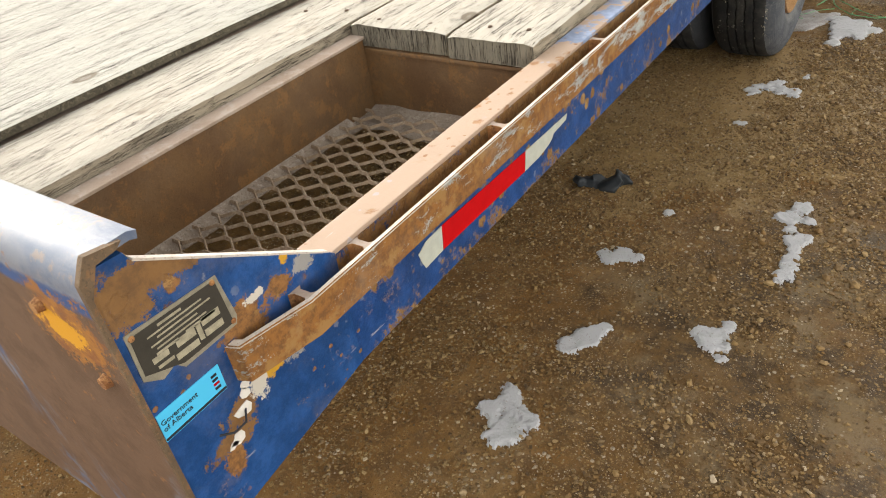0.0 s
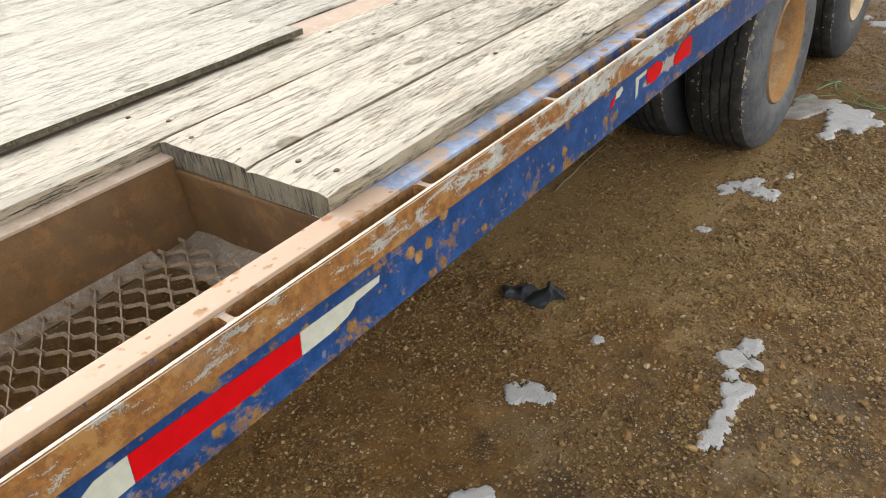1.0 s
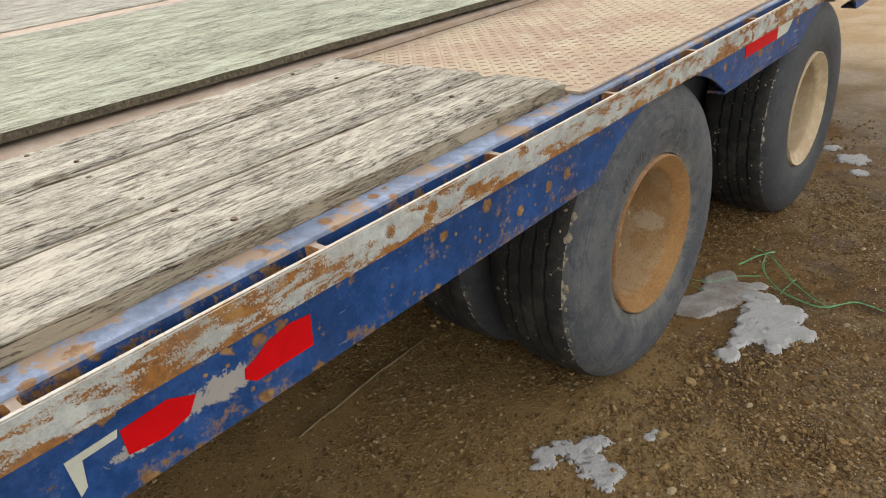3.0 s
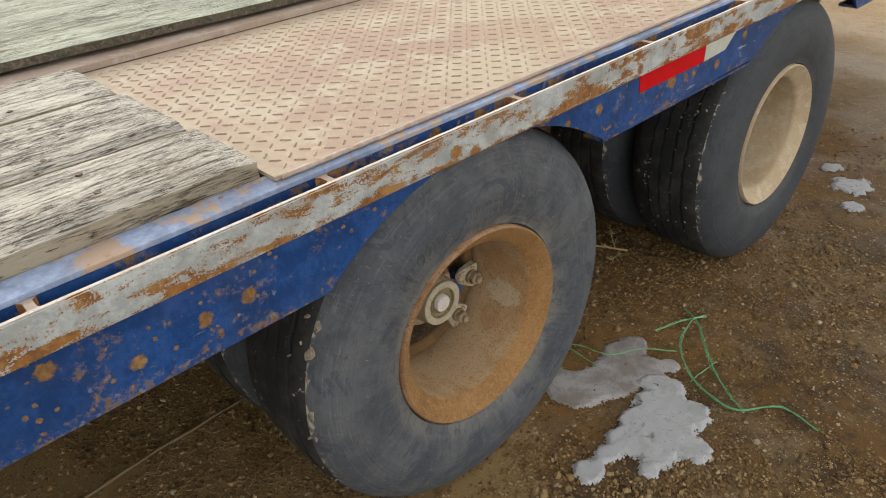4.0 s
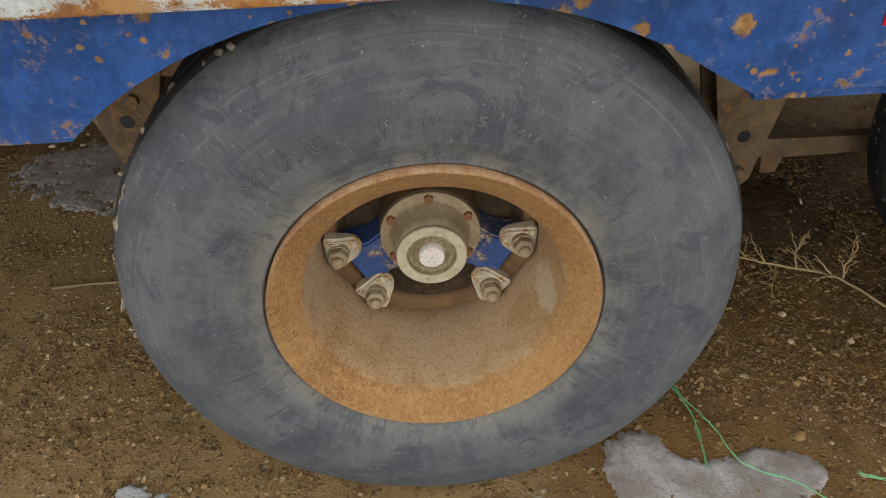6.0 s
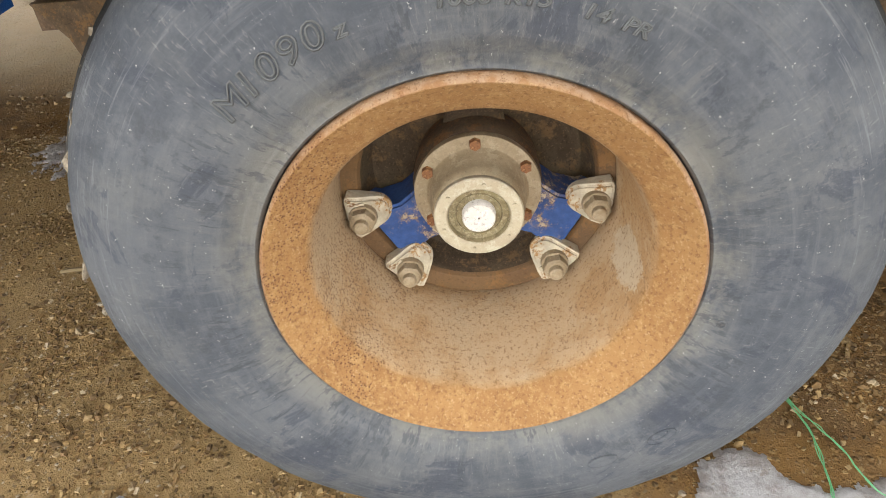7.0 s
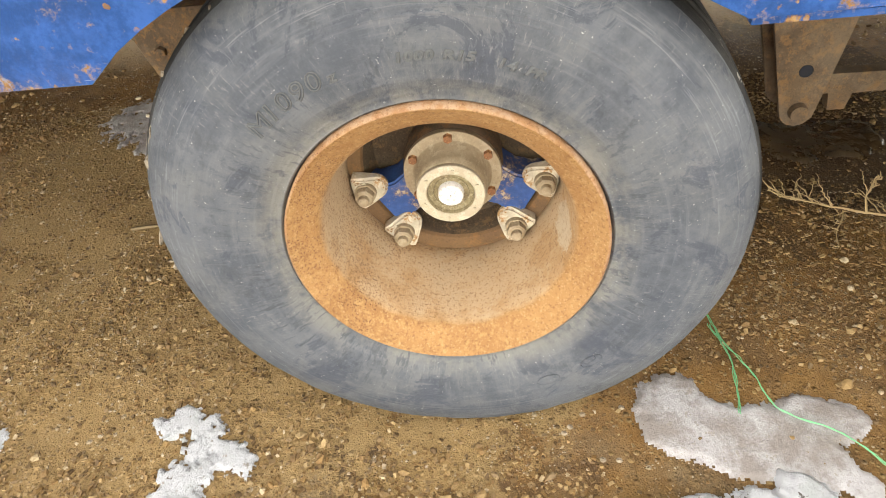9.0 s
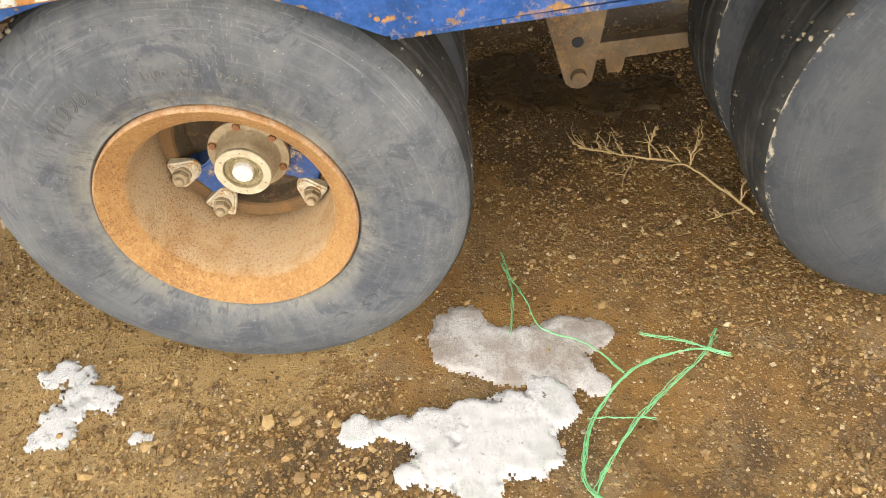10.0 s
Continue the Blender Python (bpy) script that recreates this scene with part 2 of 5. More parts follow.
# spots on the gusset: place, half size, what shows there
SPOTS = [((-0.66, 0.982), (0.06, 0.022), "brown"), ((-0.61, 0.972), (0.04, 0.014), "brown"), ((-0.675, 0.955), (0.025, 0.02), "brown"), ((-0.56, 0.845), (0.03, 0.032), "rust"), ((-0.63, 0.715), (0.03, 0.016), "brown"), ((-0.605, 0.745), (0.024, 0.018), "brown"), ((-0.635, 0.69), (0.014, 0.022), "rust"), ((-0.5, 0.862), (0.022, 0.016), "rust"),
         ((-0.545, 0.775), (0.026, 0.02), "yellow"), ((-0.505, 0.78), (0.022, 0.028), "grey"), ((-0.57, 0.762), (0.012, 0.025), "white"), ((-0.535, 0.872), (0.014, 0.006), "white"), ((-0.455, 0.865), (0.018, 0.01), "grey"), ((-0.48, 0.895), (0.006, 0.012), "yellow")]
BLUE_END = painted_steel("blue_gusset_paint", (0.003, 0.045, 0.16), 0.625, scale=14, spots=0.04, gloss=0.28, rust=((0.26, 0.12, 0.04), (0.14, 0.07, 0.03), (0.33, 0.18, 0.06)), low_rust=(0.68, 0.62, 0.03), dirty=0.2, blobs=[((0.0, y, z), (9.0, a, b), what) for (y, z), (a, b), what in SPOTS])
RAIL = painted_steel("grey_rail_paint", (0.285, 0.31, 0.31), 0.525, scale=42, drawn=0.3, spots=0.12, y_rust=(-0.1, 1.1, 0.1), low_rust=(0.806, 0.788, 0.05), rust=((0.25, 0.108, 0.026), (0.15, 0.065, 0.02), (0.28, 0.15, 0.05)))
# bare rusty flakes in blue; the warm end by the box paints sunlight
FLANGE = painted_steel("flaking_flange_paint", (0.2, 0.25, 0.36), 0.62, second=(0.37, 0.275, 0.21), second_at=0.515, second_y=(0.05, 0.5, 0.3), scale=8, gloss=0.1, spots=0.05, soft=0.035, rust=((0.32, 0.2, 0.12), (0.26, 0.14, 0.08), (0.38, 0.28, 0.2)), dirty=0.1)
BARE = rust_steel("worn_rusty_flange", (0.337, 0.269, 0.224), (0.292, 0.224, 0.179), (0.371, 0.315, 0.275), 6, 0.85, 0.15, 0.25, gloss=0.15, speckle=0.25)
BOX = rust_steel("rusty_box_steel", (0.13, 0.071, 0.028), (0.098, 0.052, 0.022), (0.165, 0.083, 0.027), 6, 0.72, 0.08, speckle=0.35)
EDGE = rust_steel("worn_bright_edge", (0.495, 0.45, 0.405), (0.435, 0.367, 0.315), (0.525, 0.495, 0.465), 8, 0.7, 0.1, 0.2)
RUST = rust_steel("brown_rust", (0.3, 0.13, 0.045), (0.17, 0.075, 0.035), (0.38, 0.2, 0.08), 12, 0.85)
GRATE = rust_steel("dusty_grate_steel", (0.244, 0.181, 0.128), (0.186, 0.132, 0.088), (0.293, 0.235, 0.176), 18, 0.85, 0.25)
SILT = rust_steel("dry_silt", (0.234, 0.195, 0.156), (0.187, 0.148, 0.117), (0.281, 0.242, 0.203), 16, 0.95, 0.0, 0.8)
TREAD = rust_steel("worn_tread_plate", (0.27, 0.19, 0.145), (0.325, 0.275, 0.2), (0.335, 0.29, 0.22), 2.6, 0.8, 0.2, 0.3, gloss=0.2, speckle=0.3)
LUG = rust_steel("lug_steel", (0.287, 0.213, 0.161), (0.241, 0.172, 0.127), (0.345, 0.282, 0.207), 9, 0.7, 0.1, 0.2, gloss=0.2)
STEEL = rust_steel("dusty_hanger_rust", (0.13, 0.085, 0.047), (0.085, 0.058, 0.036), (0.19, 0.105, 0.042), 10, 0.85, 0.25)
FRAME = rust_steel("dark_frame_rust", (0.14, 0.085, 0.05), (0.075, 0.045, 0.03), (0.22, 0.12, 0.055), 8, 0.85, 0.3)
# brown rust, made darker to carry the shade deep inside the wheel
SHADED_DRUM_RUST = rust_steel("shaded_drum_rust", (0.075, 0.054, 0.033), (0.05, 0.034, 0.022), (0.115, 0.07, 0.034), 9, 0.9, 0.03, 0.6, gloss=0.15)
HUB_RUST = rust_steel("dark_hub_rust", (0.1, 0.062, 0.034), (0.065, 0.042, 0.026), (0.17, 0.08, 0.03), 11, 0.85, 0.15)
GROOVE = rust_steel("dark_oily_window", (0.19, 0.155, 0.085), (0.13, 0.1, 0.055), (0.26, 0.22, 0.14), 40, 0.3, 0.0, 0.2)


def rim_rust():
    """Orange scale on the flange of the rim that fades into the dust of the barrel."""
    n = Nodes("orange_rim_scale")
    sep = n.add("ShaderNodeSeparateXYZ")
    n.put(sep.inputs[0], n.co)
    y, z = sep.outputs[1], sep.outputs[2]
    rad = n.math("SQRT", n.math("ADD", n.math("MULTIPLY", y, y), n.math("MULTIPLY", z, z)))
    rad = n.math("ADD", rad, n.math("MULTIPLY", n.math("SUBTRACT", n.noise(16, 8, 0.72), 0.5), 0.016))
    orange = n.mix(n.step(n.noise(10, 9, 0.75), 0.42, 0.6), (0.275, 0.15, 0.058), (0.235, 0.122, 0.045))
    orange = n.mix(n.step(n.noise(90, 8, 0.76), 0.5, 0.62, 0, 0.7), orange, (0.34, 0.205, 0.085))
    dusty = n.mix(n.step(n.noise(9, 9, 0.75, shift=(3, 3, 3)), 0.42, 0.6), (0.4, 0.28, 0.165), (0.33, 0.2, 0.095))
    dusty = n.mix(n.step(n.noise(5, 8, 0.74, shift=(7, 1, 3)), 0.45, 0.6, 0, 0.7), dusty, (0.37, 0.28, 0.18))
    colour = n.mix(n.step(rad, 0.1765, 0.1835), dusty, orange)
    colour = n.mix(n.math("MULTIPLY", n.step(rad, 0.219, 0.224), 0.75), colour, n.mix(n.step(n.noise(30, 8, 0.75), 0.42, 0.58), (0.36, 0.24, 0.16), (0.27, 0.14, 0.07)))
    colour = n.mix(n.math("MULTIPLY", n.blob((-0.09, 0.16, -0.045), (0.05, 0.03, 0.028), 0.2), 0.6), colour, (0.46, 0.39, 0.29))
    speck = n.step(n.noise(210, 6, 0.74), 0.54, 0.6)
    colour = n.mix(n.math("MULTIPLY", speck, 0.6), colour, (0.13, 0.06, 0.022))
    pale = n.step(n.noise(300, 5, 0.72, shift=(6, 6, 6)), 0.57, 0.63)
    colour = n.mix(n.math("MULTIPLY", pale, 0.45), colour, (0.45, 0.31, 0.17))
    hole = n.math("MULTIPLY", n.step(n.cells(300.0), 0.36, 0.22), n.step(n.math("ADD", n.noise(9, 7, 0.74, shift=(2, 2, 8)), n.step(y, -0.06, -0.15, 0, 0.16)), 0.6, 0.68))
    colour = n.mix(n.math("MULTIPLY", hole, 0.8), colour, (0.07, 0.022, 0.01))
    h = n.math("SUBTRACT", n.noise(170, 9, 0.8), n.math("MULTIPLY", hole, 0.8))
    return n.done(colour, 0.85, n.bump(h, 0.7, 0.0025), 0.0, 0.3)


RIM = rim_rust()
TAN = rust_steel("tan_rim_paint", (0.44, 0.35, 0.23), (0.38, 0.29, 0.18), (0.48, 0.4, 0.29), 7, 0.7, 0.3, 0.3)
CREAM = painted_steel("dusty_cream_paint", (0.35, 0.305, 0.225), 0.56, scale=34, rust=((0.248, 0.12, 0.0368), (0.166, 0.0782, 0.0276), (0.304, 0.175, 0.0736)), dirty=0.3)
HUB = rust_steel("dusty_hub_metal", (0.26, 0.2, 0.125), (0.21, 0.158, 0.095), (0.3, 0.24, 0.16), 14, 0.6, 0.25, 0.25, speckle=0.35)
RING = rust_steel("aluminium_ring", (0.36, 0.315, 0.225), (0.32, 0.27, 0.19), (0.4, 0.36, 0.27), 22, 0.5, 0.1, 0.15, 0.4, speckle=0.3)
PLUG = rust_steel("white_hub_plug", (0.52, 0.49, 0.45), (0.48, 0.45, 0.41), (0.55, 0.52, 0.49), 30, 0.5, 0.05, 0.1, 0.5)
SPOKE = painted_steel("blue_spoke_paint", (0.016, 0.05, 0.16), 0.575, scale=16, rust=((0.34, 0.27, 0.19), (0.28, 0.17, 0.08), (0.4, 0.33, 0.24)), dirty=0.6)
WOOD_BARE = old_wood("bare_deck_wood", (0.31, 0.265, 0.195), (0.435, 0.41, 0.355), 0.018, 0.75, 0.35, along=(0.3, 1.4, 0.12))
WOOD_PALE = old_wood("pale_painted_deck_wood", (0.256, 0.239, 0.199), (0.385, 0.38, 0.342), -0.03, 0.9, 0.2, relief=0.9, along=(0.3, 1.5, 0.1))
PLY = old_wood("green_painted_plywood", (0.19, 0.19, 0.143), (0.325, 0.35, 0.28), -0.02, 0.95, 0.15, 0.2, 0.9)
WOOD_END = old_wood("grey_plank_edge", (0.23, 0.19, 0.14), (0.36, 0.31, 0.235), -0.03, 0.2, 0.25)
PLY_EDGE = rust_steel("dark_ply_edge", (0.085, 0.072, 0.05), (0.05, 0.043, 0.03), (0.14, 0.12, 0.085), 30, 0.95, 0.0, 1.0)
END_GRAIN = old_wood("cracked_end_grain", (0.12, 0.105, 0.08), (0.18, 0.162, 0.127), 0.0, 0.6, 0.3, upright=True)


def rubber(name="dusty_rubber", shaded=0.0):
    """Old sidewall rubber: rings and scuffs follow the wheel, dust and dark patches do not."""
    n = Nodes(name)
    sep = n.add("ShaderNodeSeparateXYZ")
    n.put(sep.inputs[0], n.co)
    y, z = sep.outputs[1], sep.outputs[2]
    rad = n.math("SQRT", n.math("ADD", n.math("MULTIPLY", y, y), n.math("MULTIPLY", z, z)))
    ang = n.math("ARCTAN2", z, y)

    def polar(a, b, detail, shift=0.0):
        v = n.add("ShaderNodeCombineXYZ")
        n.put(v.inputs[0], n.math("MULTIPLY", rad, a)), n.put(v.inputs[1], n.math("MULTIPLY", ang, b)), n.put(v.inputs[2], shift)
        t = n.add("ShaderNodeTexNoise")
        n.put(t.inputs["Vector"], v.outputs[0])
        t.inputs["Scale"].default_value, t.inputs["Detail"].default_value, t.inputs["Roughness"].default_value = 1.0, detail, 0.72
        return t.outputs["Fac"]
    ringed = polar(90, 2.2, 7)
    radial = polar(10, 26, 6, 4.0)
    colour = n.mix(n.step(n.noise(9, 9, 0.74), 0.42, 0.6), (0.048, 0.055, 0.067), (0.078, 0.085, 0.096))
    colour = n.mix(n.step(ringed, 0.48, 0.68, 0, 0.3), colour, (0.14, 0.146, 0.154))
    colour = n.mix(n.math("MULTIPLY", n.step(radial, 0.48, 0.66, 0, 0.35), n.step(rad, 0.33, 0.27)), colour, (0.13, 0.132, 0.13))
    colour = n.mix(n.math("MULTIPLY", n.step(n.noise(6, 9, 0.76, shift=(5, 5, 5)), 0.44, 0.64), 0.45), colour, (0.118, 0.121, 0.12))
    colour = n.mix(n.step(n.noise(8, 9, 0.78, shift=(1, 2, 7)), 0.56, 0.62, 0, 0.6), colour, (0.042, 0.047, 0.056))
    smear = n.noise(7, 9, 0.74, (1, 1, 1), (8, 1, 4), 1.6)
    colour = n.mix(n.step(smear, 0.55, 0.6, 0, 0.65), colour, (0.034, 0.04, 0.056))
    colour = n.mix(n.math("MULTIPLY", n.step(polar(16, 34, 7, 9.0), 0.56, 0.62), n.math("MULTIPLY", n.step(rad, 0.345, 0.29), n.step(y, -0.05, -0.2, 0.0, 0.6))), colour, (0.03, 0.034, 0.042))
    colour = n.mix(n.math("MULTIPLY", n.step(rad, 0.275, 0.235), n.step(n.noise(11, 8, 0.75), 0.38, 0.58, 0, 0.6)), colour, (0.18, 0.172, 0.148))
    leaf = n.math("MULTIPLY", n.step(polar(30, 22, 6, 2.0), 0.53, 0.57), n.math("MULTIPLY", n.step(rad, 0.33, 0.29), n.step(n.noise(5, 5, 0.7, shift=(0, 3, 9)), 0.47, 0.55)))
    colour = n.mix(n.math("MULTIPLY", leaf, 0.55), colour, (0.036, 0.041, 0.05))
    fine = n.step(polar(60, 90, 6, 6.0), 0.55, 0.66, 0, 0.4)
    colour = n.mix(n.math("MULTIPLY", fine, n.step(n.noise(7, 6, 0.7, shift=(2, 0, 3)), 0.42, 0.58)), colour, (0.2, 0.2, 0.195))
    colour = n.mix(n.math("MULTIPLY", n.step(polar(240, 3.0, 5, 3.0), 0.55, 0.64, 0, 0.4), n.step(rad, 0.335, 0.37)), colour, (0.17, 0.178, 0.19))
    colour = n.mix(n.step(n.noise(45, 8, 0.8, (1, 1, 1)), 0.6, 0.7, 0, 0.4), colour, (0.18, 0.182, 0.18))
    colour = n.mix(n.step(n.noise(200, 4, 0.65), 0.675, 0.7, 0, 0.6), colour, (0.4, 0.4, 0.38))
    # darkens the whole sidewall to stand for a tyre in shadow
    if shaded:
        colour = n.mix(shaded, colour, (0.022, 0.026, 0.032))
    h = n.math("ADD", n.math("ADD", n.noise(130, 9, 0.8), n.math("MULTIPLY", ringed, 0.7)), n.math("MULTIPLY", radial, 0.6))
    torn = n.math("MULTIPLY", n.step(n.math("ADD", rad, n.math("MULTIPLY", n.math("SUBTRACT", n.noise(14, 8, 0.76), 0.5), 0.03)), 0.4145, 0.4175), n.math("MULTIPLY", n.step(y, -0.24, -0.32), n.step(n.noise(12, 6, 0.74, shift=(4, 1, 1)), 0.53, 0.57)))
    colour = n.mix(n.math("MULTIPLY", torn, 0.85), colour, (0.42, 0.37, 0.28))
    for at, high in ((0.262, 0.12), (0.341, 0.35), (0.349, 0.35), (0.384, 0.5)):
        h = n.math("ADD", h, n.step(n.math("ABSOLUTE", n.math("SUBTRACT", rad, at)), 0.0026, 0.0008, 0, high))
    return n.done(colour, 0.7, n.bump(h, 0.5, 0.003), 0.0, 0.35)


def end_paint():
    """The rolled edge is rubbed pale and shiny, the face below it is brown primer with remains of blue."""
    n = Nodes("worn_end_plate_paint")
    z = n.math("ADD", n.axis("Z"), n.math("MULTIPLY", n.math("SUBTRACT", n.noise(7, 8, 0.72), 0.5), 0.035))
    blue = n.mix(n.step(n.noise(9, 8, 0.74), 0.42, 0.6), (0.06, 0.1, 0.21), (0.15, 0.165, 0.21))
    brown = n.mix(n.step(n.noise(15, 8, 0.76), 0.42, 0.6), (0.125, 0.074, 0.047), (0.095, 0.055, 0.034))
    left = n.math("ADD", n.noise(3.6, 8, 0.66, (1, 1, 0.7), warp=0.6), n.step(n.axis("X"), -0.13, -0.03, 0.0, 0.1))
    face = n.mix(n.step(left, 0.515, 0.6), brown, blue)
    band = n.mix(n.step(n.noise(22, 8, 0.74), 0.5, 0.56), (0.025, 0.07, 0.2), (0.26, 0.11, 0.03))
    face = n.mix(n.math("MULTIPLY", n.step(z, 0.965, 0.975), n.step(n.noise(6, 6, 0.7, shift=(3, 0, 1)), 0.42, 0.5, 0.25, 0.95)), face, band)
    pale = n.mix(n.step(n.noise(8, 8, 0.72, (1, 3, 1)), 0.42, 0.6), (0.17, 0.19, 0.235), (0.095, 0.125, 0.19))
    pale = n.mix(n.step(n.noise(30, 8, 0.78), 0.55, 0.62, 0, 0.6), pale, (0.3, 0.23, 0.17))
    top = n.step(z, 0.984, 0.996)
    colour = n.mix(top, face, pale)
    chip = n.step(n.noise(45, 7, 0.74), 0.62, 0.64)
    colour = n.mix(n.math("MULTIPLY", chip, 0.7), colour, (0.24, 0.11, 0.04))
    colour = n.mix(n.blob((-0.105, FRONT, 0.925), (0.06, 0.3, 0.045), 0.4), colour, n.mix(n.step(n.noise(40, 8, 0.75), 0.42, 0.58), (0.3, 0.13, 0.03), (0.2, 0.08, 0.03)))
    colour = n.mix(n.blob((-0.115, FRONT, 0.925), (0.035, 0.3, 0.02), 0.5), colour, (0.55, 0.27, 0.02))
    return n.done(colour, n.step(top, 0, 1, 0.75, 0.46), n.bump(n.math("ADD", n.noise(120, 8, 0.75), chip), 0.25, 0.002), 0.0, 0.3)


def tread_rubber():
    n = Nodes("dark_tread_rubber")
    colour = n.mix(n.step(n.noise(9, 8, 0.7), 0.4, 0.75), (0.014, 0.015, 0.016), (0.055, 0.052, 0.047))
    clod = n.step(n.noise(42, 6, 0.74), 0.615, 0.64)
    colour = n.mix(n.math("MULTIPLY", clod, n.step(n.noise(6, 3), 0.46, 0.56)), colour, (0.34, 0.32, 0.28))
    return n.done(colour, 0.8, n.bump(n.noise(60, 8, 0.75), 0.5, 0.004), 0.0, 0.3)


def soil():
    """Wet brown gravel; dry and lightened as if sunlit far under the trailer, paler out across the yard."""
    n = Nodes("wet_gravel_soil")
    wide = n.noise(1.1, 9, 0.7)
    base = n.mix(n.step(wide, 0.42, 0.58), (0.13, 0.068, 0.019), (0.155, 0.095, 0.036))
    base = n.mix(n.step(n.noise(9, 9, 0.76), 0.45, 0.58), base, (0.062, 0.037, 0.016))
    base = n.mix(n.step(n.noise(3.4, 9, 0.74, shift=(7, 3, 0)), 0.48, 0.6, 0, 0.7), base, (0.2, 0.145, 0.08))
    base = n.mix(n.step(n.noise(2.1, 8, 0.74, shift=(1, 5, 0)), 0.54, 0.6, 0, 0.65), base, (0.045, 0.03, 0.016))
    # dry soil beyond, its colour raised further to paint in low sunlight
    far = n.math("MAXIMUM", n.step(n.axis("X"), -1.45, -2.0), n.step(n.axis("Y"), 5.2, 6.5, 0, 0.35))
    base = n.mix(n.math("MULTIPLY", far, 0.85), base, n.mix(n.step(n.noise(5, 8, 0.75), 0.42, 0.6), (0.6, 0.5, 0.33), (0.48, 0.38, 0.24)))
    drip = n.step(n.math("ADD", n.axis("X"), n.math("MULTIPLY", n.math("SUBTRACT", n.noise(2.2, 8, 0.72, shift=(5, 9, 2)), 0.5), 2.2)), 0.3, -0.25)
    base = n.mix(n.math("MULTIPLY", drip, 0.6), base, n.mix(n.step(n.noise(14, 8, 0.76), 0.42, 0.6), (0.25, 0.125, 0.031), (0.145, 0.07, 0.019)))
    # wet soil by the hanger, darkened to paint the shade between the wheels
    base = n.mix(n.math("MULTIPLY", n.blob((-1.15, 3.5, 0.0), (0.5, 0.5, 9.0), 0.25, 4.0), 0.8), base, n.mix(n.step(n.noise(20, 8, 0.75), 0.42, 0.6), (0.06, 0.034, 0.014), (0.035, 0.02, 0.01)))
    # lighter round of gravel; paints in light missing under the trailer's side
    base = n.mix(n.math("MULTIPLY", n.blob((-0.45, 2.0, 0.0), (0.85, 0.85, 9.0), 0.3, 3.0), 0.75), base, (0.3, 0.2, 0.085))
    # second pass of the same painted sunlight
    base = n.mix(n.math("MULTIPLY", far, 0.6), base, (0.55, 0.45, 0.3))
    colour, h = base, n.math("MULTIPLY", n.noise(60, 9, 0.78), 0.8)
    for size, amount in ((75.0, 0.7), (130.0, 0.58), (240.0, 0.5)):
        sep = n.add("ShaderNodeSeparateColor")
        n.put(sep.inputs[0], n.cells(size, out="Color"))
        edge = n.cells(size)
        grain = n.math("MULTIPLY", n.step(edge, 0.46, 0.36), n.step(sep.outputs[0], amount, amount + 0.05))
        shade = n.mix(sep.outputs[1], (0.09, 0.05, 0.018), (0.3, 0.2, 0.085))
        shade = n.mix(n.step(sep.outputs[2], 0.82, 0.86), shade, (0.4, 0.33, 0.24))
        thick = n.step(n.noise(2.6, 6, 0.7, shift=(2, 9, size)), 0.45, 0.55, 0.08, 1.0)
        colour = n.mix(n.math("MULTIPLY", n.math("MULTIPLY", grain, thick), n.step(far, 0, 1, 1.0, 0.2)), colour, shade)
        h = n.math("ADD", h, n.math("MULTIPLY", n.math("MULTIPLY", grain, n.step(edge, 0.46, 0.0)), 60.0 / size))
    rough = n.step(n.noise(1.7, 5, 0.6, shift=(4, 4, 0)), 0.4, 0.6, 0.55, 0.9)
    return n.done(colour, rough, n.bump(h, 0.9, 0.008), 0.0, 0.3)


def stone():
    n = Nodes("gravel_stone")
    r = n.island()
    ramp = n.add("ShaderNodeValToRGB")
    cols = [(0.0, (0.07, 0.04, 0.015)), (0.3, (0.19, 0.107, 0.034)), (0.55, (0.16, 0.105, 0.05)), (0.75, (0.26, 0.16, 0.06)), (0.94, (0.31, 0.215, 0.1)), (1.0, (0.43, 0.35, 0.24))]
    for k, (p, c) in enumerate(cols):
        e = ramp.color_ramp.elements[k] if k < 2 else ramp.color_ramp.elements.new(p)
        e.position, e.color = p, (*c, 1)
    n.put(ramp.inputs[0], r)
    colour = n.mix(n.step(n.noise(90, 6, 0.7), 0.4, 0.75, 0, 0.5), ramp.outputs[0], (0.075, 0.05, 0.028))
    return n.done(colour, 0.75, n.bump(n.noise(300, 4, 0.7), 0.3, 0.002), 0.0, 0.4)


def snow():
    n = Nodes("dirty_old_snow")
    grit = n.step(n.noise(70, 8, 0.8), 0.585, 0.62)
    thin = n.step(n.noise(13, 8, 0.76), 0.5, 0.62)
    colour = n.mix(n.math("MULTIPLY", thin, 0.45), (0.45, 0.455, 0.47), (0.31, 0.335, 0.31))
    colour = n.mix(n.math("MULTIPLY", grit, 0.75), colour, (0.2, 0.155, 0.11))
    colour = n.mix(n.step(n.noise(24, 5, 0.7, shift=(3, 3, 3)), 0.66, 0.68, 0, 0.9), colour, (0.07, 0.05, 0.035))
    return n.done(colour, 0.6, n.bump(n.noise(150, 8, 0.82), 0.9, 0.005), 0.0, 0.4)


def wet_mud():
    n = Nodes("wet_muddy_water")
    colour = n.mix(n.step(n.noise(14, 7, 0.72), 0.42, 0.6), (0.045, 0.028, 0.014), (0.07, 0.045, 0.022))
    return n.done(colour, n.step(n.noise(9, 6, 0.7), 0.45, 0.6, 0.12, 0.4), n.bump(n.noise(38, 6, 0.7), 0.35, 0.006), 0.0, 0.6)


